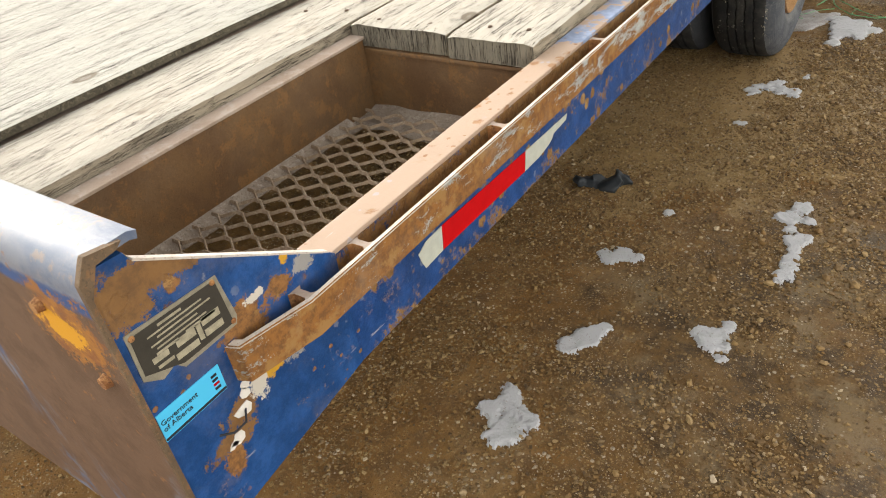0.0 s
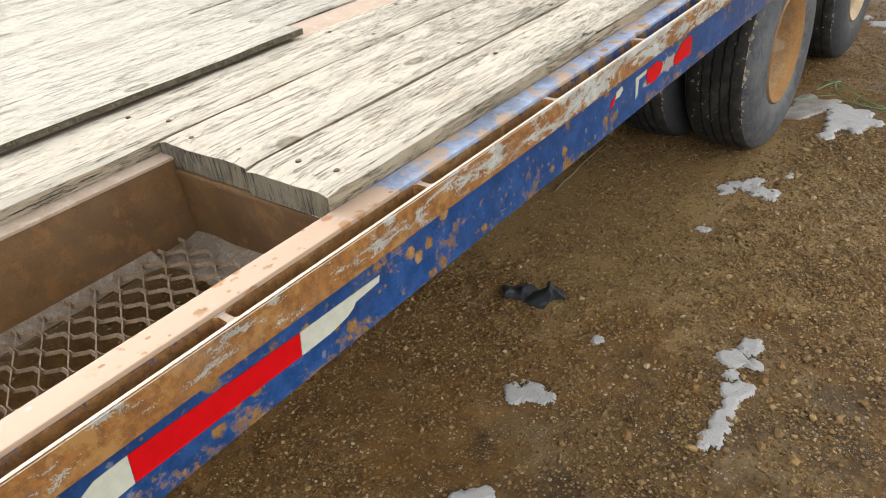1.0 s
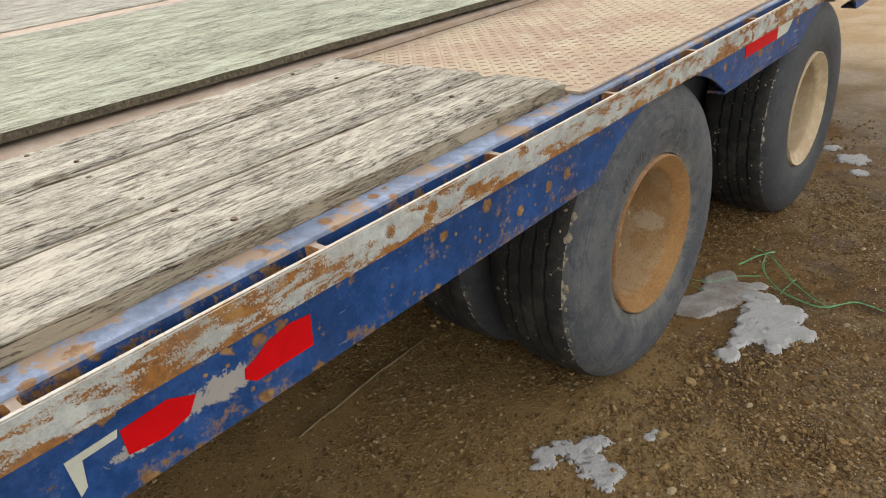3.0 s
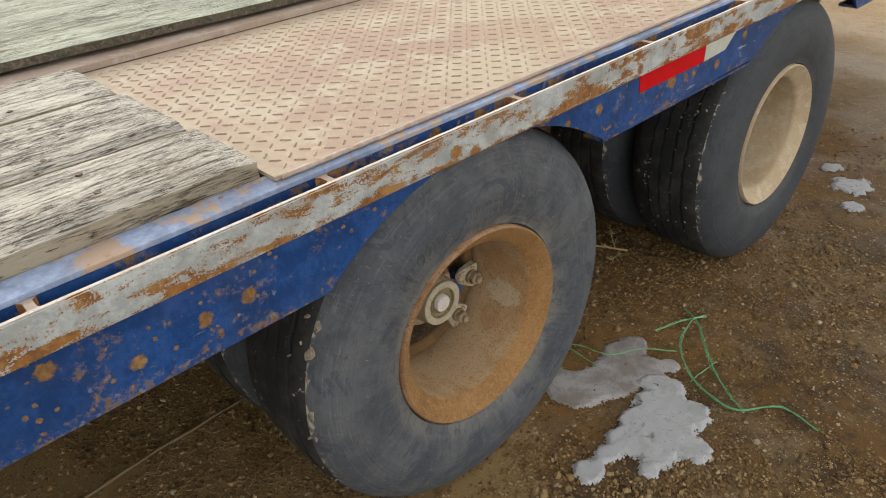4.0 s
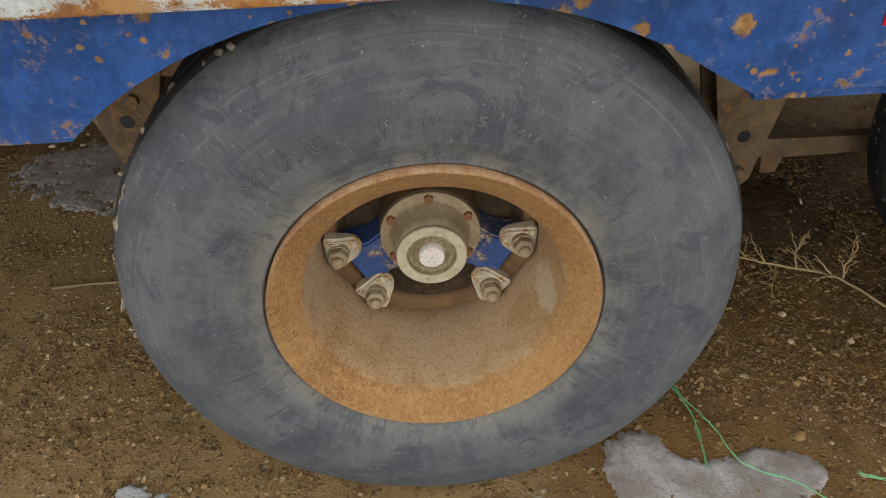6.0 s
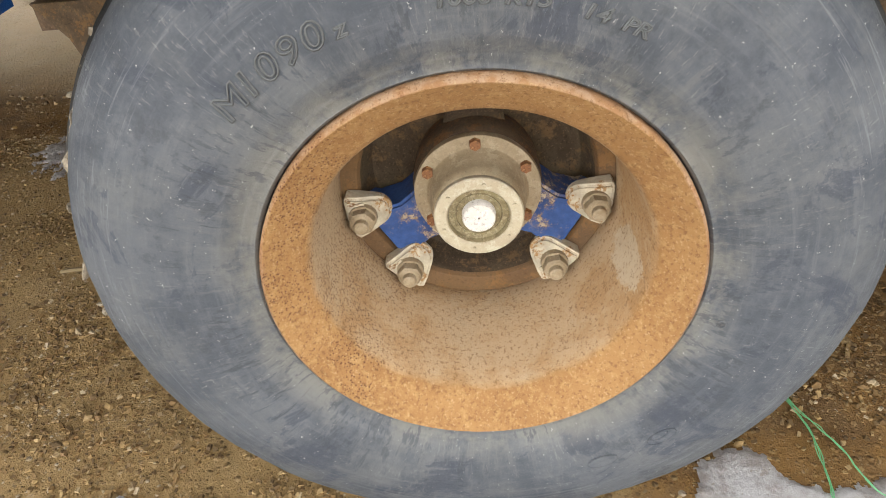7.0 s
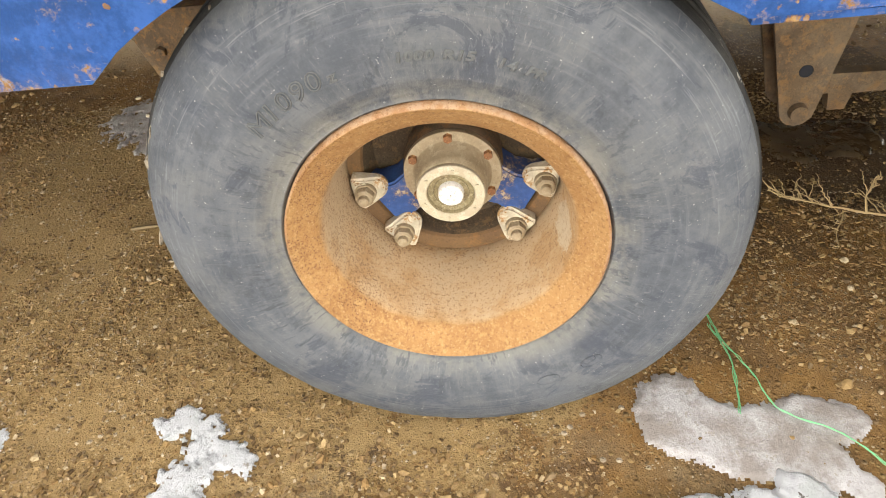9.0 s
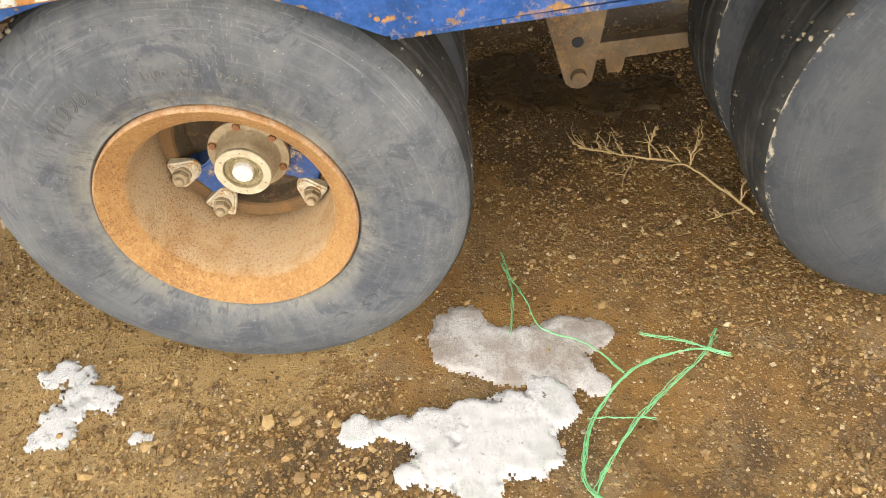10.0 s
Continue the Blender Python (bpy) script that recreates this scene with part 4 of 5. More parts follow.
box(bm, (BX0 + 0.01, BY1 - 0.008, TOP - 0.03), (BX1 - 0.01, BY1 - 0.0005, TOP - 0.0225))
part("box_end", bm, BOX, trailer)
bm = bmesh.new()
box(bm, (BX0 + 0.0005, BY0 - 0.03, 0.655), (WEB - 0.0085, BY0 - 0.024, TOP - 0.0095))
part("box_end", bm, BOX, trailer)
bm = bmesh.new()
box(bm, (WEB - 0.014, BY0, LOW + 0.0085), (WEB - 0.0085, BY1, TOP - 0.0085))
part("box_side", bm, BOX, trailer)
bm = bmesh.new()
n1 = 14
for i in range(n1):
    for j in range(4):
        x, y = BX0 + 0.002 + (WEB - BX0 - 0.02) * i / n1, BY1 - 0.1 + 0.1 * j / 4
        dx, dy = (WEB - BX0 - 0.02) / n1, 0.1 / 4
        vs = [bm.verts.new((a, b, 0.676 + 0.01 * noise.noise((a * 14, b * 14, 1)) + 0.012 * max(0, (b - BY1 + 0.05) / 0.05))) for a, b in ((x, y), (x + dx, y), (x + dx, y + dy), (x, y + dy))]
        bm.faces.new(vs)
for i in range(24):
    y0, y1 = BY0 + 0.66 * i / 24, BY0 + 0.66 * (i + 1) / 24
    w0, w1 = [0.034 + 0.016 * noise.noise((y * 9, 0, 4)) for y in (y0, y1)]
    vs = [bm.verts.new(p) for p in ((BX0 + 0.001, y0, 0.694), (BX0 + w0, y0, 0.676), (BX0 + w1, y1, 0.676), (BX0 + 0.001, y1, 0.694))]
    bm.faces.new(vs)
bmesh.ops.remove_doubles(bm, verts=bm.verts[:], dist=0.0003)
bmesh.ops.recalc_face_normals(bm, faces=bm.faces[:])
part("box_floor", bm, SILT, trailer, "dusty silt on the floor of the box", smooth=180)
# expanded metal: zigzag strands that meet at their knuckles
bm = bmesh.new()
SW, LW, GZ = 0.047, 0.086, 0.687
rows = int((BY1 - 0.05 - BY0) / SW)
for r in range(rows):
    y = BY0 + 0.012 + r * SW
    for half in (0, 1):
        yy = y + half * SW / 2
        pts = []
        k = 0
        x = BX0 + 0.012
        while x < WEB - 0.02:
            up = (k + half) % 2
            pts += [(x, yy + (SW / 2 - 0.003 if up else 0.003) * (1 if half == 0 else 1), GZ + (0.006 if up else 0.0)), (min(x + 0.017, WEB - 0.018), yy + (SW / 2 - 0.003 if up else 0.003), GZ + (0.006 if up else 0.0))]
            x += LW / 2
            k += 1
        for a, b in zip(pts, pts[1:]):
            a, b = Vector(a), Vector(b)
            d = (b - a).normalized()
            side = d.cross(Vector((0, 0.35, 1))).normalized() * 0.0012
            tall = Vector((0, 0.0016, 0.003))
            vs = [bm.verts.new(p + s * side + t * tall) for p in (a, b) for s, t in ((-1, -1), (1, -1), (1, 1), (-1, 1))]
            for f in ((0, 1, 5, 4), (1, 2, 6, 5), (2, 3, 7, 6), (3, 0, 4, 7), (0, 3, 2, 1), (4, 5, 6, 7)):
                bm.faces.new([vs[i] for i in f])
part("grate", bm, GRATE, trailer, "dusty expanded metal grate")


# deck boards
def plank(x0, x1, y0, y1, top, thick, material, seed, name="plank", label="", wear=1.0, parent=None):
    bm = bmesh.new()
    ny = max(4, int((y1 - y0) / 0.035))
    nx = max(4, int((x1 - x0) / 0.022))
    cols = []
    for j in range(ny + 1):
        y = y0 + (y1 - y0) * j / ny
        row = []
        for i in range(nx + 1):
            x = x0 + (x1 - x0) * i / nx
            edge = min(i, nx - i)
            z = top + wear * (0.0022 * noise.noise((x * 30, y * 3.5, seed)) + 0.002 * noise.noise((x * 9, y * 1.4, seed + 7)))
            if edge == 0:
                z -= wear * (0.004 + 0.004 * abs(noise.noise((x, y * 7, seed))))
                x += (0.0025 if i == 0 else -0.0025) * wear * (0.5 + noise.noise((seed, y * 5, i)))
            if j in (0, ny):
                z -= wear * 0.003
                y2 = y + wear * 0.004 * noise.noise((x * 22, seed, j))
            else:
                y2 = y
            row.append(bm.verts.new((x, y2, z)))
        cols.append(row)
    low = [[bm.verts.new((v.co.x, v.co.y, top - thick)) for v in row] for row in cols]
    for j in range(ny):
        for i in range(nx):
            bm.faces.new((cols[j][i], cols[j][i + 1], cols[j + 1][i + 1], cols[j + 1][i]))
    for j in range(ny):
        for i in (0, nx):
            f = bm.faces.new((cols[j][i], cols[j + 1][i], low[j + 1][i], low[j][i]))
            f.material_index = 1
    for i in range(nx):
        for j in (0, ny):
            f = bm.faces.new((cols[j][i], cols[j][i + 1], low[j][i + 1], low[j][i]))
            f.material_index = 2
    bm.faces.new([low[0][0], low[0][nx], low[ny][nx], low[ny][0]])
    bmesh.ops.recalc_face_normals(bm, faces=bm.faces[:])
    return part(name, bm, (material, WOOD_END, END_GRAIN), parent or trailer, label)


P1, P2, P3 = -0.283, -0.508, -0.548
plank(P1 + 0.003, -0.0805, BY1 - 0.008, 2.332, DECK, 0.05, WOOD_BARE, 1)
plank(P3 + 0.004, P1 - 0.003, BY1 - 0.002, 2.328, DECK + 0.001, 0.05, WOOD_BARE, 2)
plank(-0.788, P3 - 0.004, -0.62, 2.325, DECK, 0.04, WOOD_BARE, 3)
for k in range(7):
    a = -0.93 - 0.2245 * k
    plank(a - 0.2205, a, -0.62, END - 0.05, DECK - 0.002 * (k % 2), 0.04, WOOD_PALE, 10 + k)
for k in range(6):
    a = -2.68 - 0.242 * k
    plank(a - 0.238, a, -0.62, END - 0.05, DECK + 0.002 * (k % 2), 0.04, WOOD_PALE, 20 + k)
# beam flanges that show between the boards
for a, b in ((-0.928, -0.792), (-2.677, -2.505)):
    bm = bmesh.new()
    box(bm, (a, -0.6, DECK - 0.022), (b, END, DECK - 0.008), 0.001)
    part("beam_flange", bm, BARE, trailer, "pinkish rusty beam flange between the boards")
bm = bmesh.new()
box(bm, (FAR, -0.65, TOP - 0.012), (FAR + 0.012, END, DECK), 0.002)
part("far_side_rail", bm, FRAME, trailer)

# nail heads along the boards
nm = bmesh.new()
bmesh.ops.create_cone(nm, cap_ends=True, segments=8, radius1=0.0055, radius2=0.0048, depth=0.003)
nail = mesh_of("nail", nm, NAIL)
rnd = random.Random(5)
for x in (-0.13, -0.23, -0.33, -0.49, -0.6, -0.73):
    for y in (0.31, 0.92, 1.53, 2.14):
        ob = part("nail", nail, NAIL, trailer, local=True)
        ob.location = Vector((x + rnd.uniform(-0.02, 0.02), y + rnd.uniform(-0.02, 0.02), DECK + 0.0005)) - trailer.location

# tread plate
bm = bmesh.new()
PX0, PX1, PY0 = -0.79, -0.049, 2.338
box(bm, (PX0, PY0, TOP + 0.0005), (PX1, END, TOP + 0.0075), 0.001)
part("tread_plate", bm, TREAD, trailer, "worn rusty steel tread plate with raised lugs")
bm = bmesh.new()
pts = [(PX1 + 0.001, PY0 + 0.01 + 0.02 * k, TOP + 0.004 + 0.0015 * noise.noise((k * 0.7, 0, 2))) for k in range(90)]
tube(bm, pts, [0.0042 + 0.0014 * noise.noise((k * 0.9, 4, 1)) for k in range(90)], 6)
part("edge_weld", bm, BARE, trailer, "lumpy weld along the plate edge", smooth=180)
verts, faces = [], []
pitch = 0.0262
i = 0
y = PY0 + 0.03
while y < 4.9:
    for j in range(int((PX1 - PX0 - 0.03) / pitch)):
        x = PX1 - 0.02 - j * pitch
        a = radians(45 if (i + j) % 2 else -45)
        ca, sa = math.cos(a), math.sin(a)
        at = len(verts)
        for u, v, h in ((-0.0105, 0, 0), (-0.005, -0.0027, 0), (0.005, -0.0027, 0), (0.0105, 0, 0), (0.005, 0.0027, 0), (-0.005, 0.0027, 0), (-0.007, 0, 0.0022), (0.007, 0, 0.0022)):
            verts.append((x + u * sa + v * ca, y + u * ca - v * sa, TOP + 0.0072 + h))
        faces += [[at + q for q in f] for f in ((0, 1, 6), (1, 2, 7, 6), (2, 3, 7), (3, 4, 7), (4, 5, 6, 7), (5, 0, 6))]
    y += pitch
    i += 1
me = bpy.data.meshes.new("tread_pattern")
me.from_pydata(verts, [], faces)
me.materials.append(LUG)
part("tread_pattern", me, LUG, trailer, "raised lugs worn pale", kind="stuff")


# tape, plate and sticker on the side
def skin(name, outline, x, material, label="", parent=None, thick=0.0012):
    bm = bmesh.new()
    prism(bm, outline, 0, x, x + thick)
    return part(name, bm, material, parent or trailer, label)


skin("reflective_tape", [(-0.175, 0.696), (0.102, 0.692), (0.108, 0.731), (-0.17, 0.74)], WEB + 0.0006, RED, "red reflective tape")
skin("reflective_tape", [(-0.225, 0.694), (-0.176, 0.696), (-0.171, 0.74), (-0.215, 0.739), (-0.238, 0.728), (-0.232, 0.708)], WEB + 0.0006, WHITE, "scuffed white reflective tape")
skin("reflective_tape", [(0.103, 0.692), (0.16, 0.692), (0.2, 0.698), (0.216, 0.705), (0.222, 0.712), (0.278, 0.716), (0.282, 0.727), (0.109, 0.731)], WEB + 0.0006, WHITE, "torn white reflective tape")
skin("reflective_tape", [(1.085, 0.706), (1.105, 0.71), (1.117, 0.73), (1.096, 0.722)], WEB + 0.0006, RED, "torn scrap of red tape")
skin("reflective_tape", [(1.114, 0.72), (1.135, 0.721), (1.153, 0.732), (1.146, 0.742), (1.12, 0.737)], WEB + 0.0006, WHITE, "torn scrap of white tape")
skin("reflective_tape", [(1.225, 0.682), (1.235, 0.69), (1.24, 0.726), (1.282, 0.728), (1.285, 0.738), (1.222, 0.735)], WEB + 0.0006, WHITE, "torn scrap of white tape")
skin("reflective_tape", [(1.288, 0.697), (1.335, 0.69), (1.37, 0.70), (1.385, 0.722), (1.35, 0.738), (1.287, 0.734)], WEB + 0.0006, RED, "torn red reflective tape")
skin("reflective_tape", [(1.455, 0.70), (1.47, 0.688), (1.57, 0.688), (1.575, 0.738), (1.54, 0.742), (1.5, 0.735), (1.475, 0.72), (1.458, 0.715)], WEB + 0.0006, RED, "torn red reflective tape")
skin("reflective_tape", [(3.208, 0.724), (3.472, 0.724), (3.476, 0.775), (3.205, 0.776)], WEB + 0.0006, RED, "red reflective tape")
skin("reflective_tape", [(3.474, 0.724), (3.57, 0.728), (3.63, 0.772), (3.478, 0.775)], WEB + 0.0006, WHITE, "scuffed white reflective tape")


def glyphs(text, size, how="fill"):
    """Letter outlines of Blender's own font as a bmesh in the xy plane, and their width."""
    cu = bpy.data.curves.new("letters", "FONT")
    cu.body, cu.size, cu.resolution_u = text, size, 3
    if how == "line":
        cu.fill_mode, cu.bevel_depth, cu.bevel_resolution = "NONE", 0.0009, 0
    else:
        cu.extrude = 0.0003
    ob = bpy.data.objects.new("letters", cu)
    me = bpy.data.meshes.new_from_object(ob)
    bm = bmesh.new()
    bm.from_mesh(me)
    bpy.data.meshes.remove(me), bpy.data.objects.remove(ob), bpy.data.curves.remove(cu)
    return bm


# name plate
plate = skin("name_plate", [(-0.692, 0.876), (-0.672, 0.862), (-0.655, 0.868), (-0.645, 0.856), (-0.57, 0.857), (-0.566, 0.868), (-0.574, 0.93), (-0.69, 0.936)], WEB + 0.0007, SILVER, "scratched metal name plate, writing worn away")
skin("plate_face", [(-0.688, 0.881), (-0.644, 0.862), (-0.573, 0.862), (-0.578, 0.926), (-0.686, 0.931)], WEB + 0.0019, PLATE, parent=plate, thick=0.0006)
for k, (a, b, z, hgt) in enumerate(((-0.67, -0.6, 0.917, 0.002), (-0.66, -0.59, 0.911, 0.002), (-0.67, -0.61, 0.905, 0.002), (-0.665, -0.6, 0.899, 0.002), (-0.61, -0.585, 0.886, 0.010), (-0.645, -0.62, 0.884, 0.010), (-0.61, -0.585, 0.871, 0.009), (-0.65, -0.62, 0.87, 0.008), (-0.675, -0.655, 0.886, 0.007), (-0.655, -0.625, 0.9225, 0.003), (-0.668, -0.64, 0.893, 0.003), (-0.63, -0.59, 0.893, 0.003), (-0.618, -0.612, 0.872, 0.022), (-0.672, -0.652, 0.877, 0.004))):
    skin("plate_bar", [(a, z), (b, z - 0.001), (b, z + hgt - 0.001), (a, z + hgt)], WEB + 0.0025, PRINT, parent=plate, thick=0.0004)
for y, z in ((-0.684, 0.929), (-0.581, 0.925), (-0.573, 0.864)):
    bm = bmesh.new()
    rod(bm, (WEB + 0.0018, y, z), (WEB + 0.0035, y, z), 0.004, 0.003)
    part("rivet", bm, RUST, plate)

# sticker with its two lines of print
sticker = skin("inspection_sticker", [(-0.699, 0.79), (-0.611, 0.791), (-0.611, 0.829), (-0.698, 0.829)], WEB + 0.0007, CYAN, "cyan printed inspection sticker")
for text, z in (("Government", 0.8125), ("of Alberta", 0.8035)):
    bm = glyphs(text, 0.0096)
    bm.transform(Matrix(((0, 0, 1, WEB + 0.0022), (1, 0, 0, -0.6965), (0, 1, 0, z), (0, 0, 0, 1))))
    part("print", bm, INK, sticker, "black print")
skin("print_band", [(-0.6985, 0.791), (-0.6115, 0.792), (-0.6115, 0.7955), (-0.6985, 0.7945)], WEB + 0.002, INK, parent=sticker, thick=0.0003)
for k in range(4):
    skin("print_bar", [(-0.625, 0.8 + 0.006 * k), (-0.617, 0.8 + 0.006 * k), (-0.617, 0.8035 + 0.006 * k), (-0.625, 0.8035 + 0.006 * k)], WEB + 0.002, RED if k == 1 else INK, parent=sticker, thick=0.0003)
# torn scraps of an older sticker and flaked paint
rnd = random.Random(8)
for cy, cz, s in ((-0.60, 0.745, 0.016), (-0.592, 0.765, 0.012), (-0.622, 0.715, 0.013), (-0.632, 0.71, 0.008), (-0.59, 0.775, 0.01)):
    skin("paper_scrap", [(cy + s * math.cos(a) * rnd.uniform(0.5, 1.2), cz + s * 0.7 * math.sin(a) * rnd.uniform(0.5, 1.2)) for a in [k * 0.9 for k in range(7)]], WEB + 0.0008, PAPER, "torn scrap of white paper")
bm = bmesh.new()
tube(bm, [(WEB + 0.006, -0.645, 0.745), (WEB + 0.012, -0.63, 0.738), (WEB + 0.01, -0.61, 0.735), (WEB + 0.002, -0.6, 0.745)], 0.0015)
part("wire_end", bm, INK, trailer, "short black wire end")
for y, z in ((0.0, 0.93), (0.0, 0.85)):
    bm = bmesh.new()
    x = -0.14 if z > 0.9 else -0.075
    rod(bm, (x, FRONT - 0.008, z + 0.02), (x, FRONT + 0.001, z + 0.02), 0.007, 0.009, 10)
    part("bolt_stub", bm, RUST, trailer)

# ---- underside: beams, cross members, hangers, axles
for a in (-0.86, -2.59):
    bm = bmesh.new()
    box(bm, (a - 0.006, -0.6, 0.5), (a + 0.006, END, DECK - 0.0225))
    box(bm, (a - 0.07, -0.6, 0.488), (a + 0.07, END, 0.4995), 0.001)
    part("main_beam", bm, FRAME, trailer, "rusty main beam under the deck")
for k in range(13):
    y = 0.3 + 0.55 * k
    if any(abs(y - c) < 0.06 for c in AXLES):
        continue
    bm = bmesh.new()
    box(bm, (FAR + 0.013, y - 0.004, 0.72), (-2.597, y + 0.004, 0.833))
    box(bm, (-2.583, y - 0.004, 0.72), (-0.867, y + 0.004, 0.833))
    box(bm, (-0.853, y - 0.004, 0.72), (WEB - 0.0155, y + 0.004, 0.833))
    part("cross_member", bm, FRAME, trailer)


def hanger(y, x=-0.68, low=0.15):
    """Spring hanger: two plates with a pin at the foot, bolts, and the bar to the next spring."""
    bm = bmesh.new()
    mid = low + 0.55 * (0.487 - low)
    prof = [(y - 0.13, 0.487), (y - 0.085, mid + 0.04), (y - 0.036, low)] + [(y + 0.036 * math.sin(a), low - 0.036 * math.cos(a)) for a in [radians(d) for d in (-60, -30, 0, 30, 60)]] + [(y + 0.036, low), (y + 0.075, mid + 0.01), (y + 0.1, 0.487)]
    prism(bm, prof, 0, x - 0.006, x + 0.006)
    part("hanger", bm, STEEL, trailer, "rusty spring hanger plate")
    bm = bmesh.new()
    prism(bm, prof, 0, x - 0.1, x - 0.088)
    part("hanger", bm, FRAME, trailer, "rusty spring hanger plate")
    bm = bmesh.new()
    box(bm, (x - 0.2, y - 0.13, 0.44), (x + 0.0, y + 0.24, 0.4872), 0.002)
    part("hanger_bracket", bm, FRAME, trailer)
    # foot pin, a flat black disc painting a hole's dark inside, two bolts
    for dy, z, rad, sides, far, m in ((0.0, low, 0.02, 12, 0.016, STEEL), (0.0, low + 0.09, 0.014, 16, 0.0015, INK), (-0.035, 0.4, 0.013, 6, 0.011, STEEL), (0.025, 0.4, 0.013, 6, 0.011, STEEL)):
        bm = bmesh.new()
        rod(bm, (x + 0.0062, y + dy, z), (x + 0.0062 + far, y + dy, z), rad, rad * 0.9, sides)
        part("hanger_bolt_or_hole", bm, m, trailer)
    bm = bmesh.new()
    prism(bm, [(y + 0.04, low + 0.015), (y + 0.07, low + 0.015), (y + 0.075, low - 0.025), (y + 0.11, low - 0.025), (y + 0.118, low + 0.012), (y + 0.36, low + 0.018), (y + 0.36, low + 0.056), (y + 0.04, low + 0.06)], 0, x - 0.06, x - 0.03)
    part("equaliser_bar", bm, STEEL, trailer, "dusty steel equaliser bar")


for y, foot in ((2.165, 0.262), (3.43, 0.15), (4.72, 0.15)):
    hanger(y, low=foot)
for y, hz in zip(AXLES, HUB_Z):
    bm = bmesh.new()
    for k in range(4):
        box(bm, (-0.77, y - 0.5 + 0.1 * k, hz + 0.075 + 0.013 * k - 0.02), (-0.695, y + 0.5 - 0.1 * k, hz + 0.087 + 0.013 * k - 0.02))
    part("leaf_spring", bm, FRAME, trailer, "rusty leaf spring")
    bm = bmesh.new()
    rod(bm, (-2.5, y, hz), (-0.5, y, hz), 0.062, sides=20)
    part("axle_tube", bm, FRAME, trailer)


# ---- dual wheels
def tyre_mesh(material):
    """Profile from the outer bead over the tread to the inner bead; x = 0 at the rim's outer edge."""
    bm = bmesh.new()
    prof = [(-0.035, 0.212), (-0.02, 0.2215), (-0.014, 0.2262), (-0.005, 0.2266), (-0.001, 0.2298), (-0.0014, 0.236), (0.0018, 0.24), (0.0024, 0.243), (0.003, 0.2455), (0.0085, 0.253), (0.013, 0.268), (0.017, 0.295), (0.018, 0.318), (0.016, 0.342), (0.011, 0.366), (0.003, 0.386), (-0.007, 0.402), (-0.019, 0.413), (-0.031, 0.4185)]
    mats = [0] * (len(prof) - 1)
    ribs = [(-0.042, -0.072), (-0.081, -0.108), (-0.117, -0.145), (-0.154, -0.181), (-0.19, -0.22)]
    for k, (a, b) in enumerate(ribs):
        crown = 0.005 * (1 - ((a + b) / 2 + 0.131) ** 2 / 0.0083)
        prof += [(a, 0.4225 + crown), (b, 0.4225 + crown)]
        mats += [1, 1]
        if k < 4:
            prof += [(b - 0.002, 0.411 + crown), (ribs[k + 1][0] + 0.002, 0.411 + crown)]
            mats += [1, 1]
    inner = [(-0.262 - x, r) for x, r in prof[17::-1]]
    prof += inner
    mats += [1] * 2 + [0] * (len(inner) - 2)
    lathe(bm, prof, 96, mats=mats)
    for k, v in enumerate(bm.verts):
        if -0.215 < v.co.x < -0.05:
            v.co.x += 0.0026 if k % 2 else -0.0026
        if v.co.z < -0.411:
            v.co.z = -0.411 + (v.co.z + 0.411) * 0.5
            v.co.x += 0.003 if v.co.x > -0.131 else -0.003
        # worn, chunked shoulder
        r = math.hypot(v.co.y, v.co.z)
        if 0.395 < r < 0.42 and -0.04 < v.co.x < 0.02:
            a = math.atan2(v.co.z, v.co.y)
            v.co.x -= 0.004 * max(0, noise.noise((a * 9, r * 30, 1)))
    return mesh_of("tyre", bm, (material, TREADS), 50)


def rim_mesh(a, b):
    bm = bmesh.new()
    prof = [(-0.012, 0.2248), (0.004, 0.2243), (0.007, 0.2208), (0.004, 0.2164), (-0.004, 0.208), (-0.012, 0.198), (-0.02, 0.188), (-0.0255, 0.1822), (-0.033, 0.1792), (-0.06, 0.177), (-0.1, 0.174), (-0.13, 0.171), (-0.165, 0.169), (-0.19, 0.169), (-0.2, 0.172)]
    lathe(bm, prof, 80, mats=[0] * 7 + [1] * 7)
    return mesh_of("rim", bm, (a, b), 60)


def clamp_mesh():
    """A cast wedge clamp: broad foot against the rim, rounded nose towards the hub, two raised cast marks."""
    bm = bmesh.new()
    nose = [(-0.021 * math.cos(radians(k)), -0.012 - 0.021 * math.sin(radians(k))) for k in range(20, 161, 14)]
    outline = [(0.031, 0.016), (0.026, 0.0205), (0.0, 0.0235), (-0.026, 0.0205), (-0.031, 0.016), (-0.0275, 0.003)] + nose + [(0.0275, 0.003)]
    prism(bm, outline, 0, -0.014, 0.008)
    bmesh.ops.bevel(bm, geom=[e for e in bm.edges if e.verts[0].co.x > 0 and e.verts[1].co.x > 0], offset=0.004, segments=3, affect="EDGES")
    for v in bm.verts:
        if v.co.x > 0:
            v.co.x -= 0.012 * max(0.0, -v.co.z) / 0.03 - 0.0015 * noise.noise(v.co * 70)
    for dy in (0.013, 0.0185):
        box(bm, (0.0055, dy - 0.0016, -0.004), (0.0085, dy + 0.0016, 0.009), 0.0008)
    return mesh_of("clamp", bm, CREAM, 40)


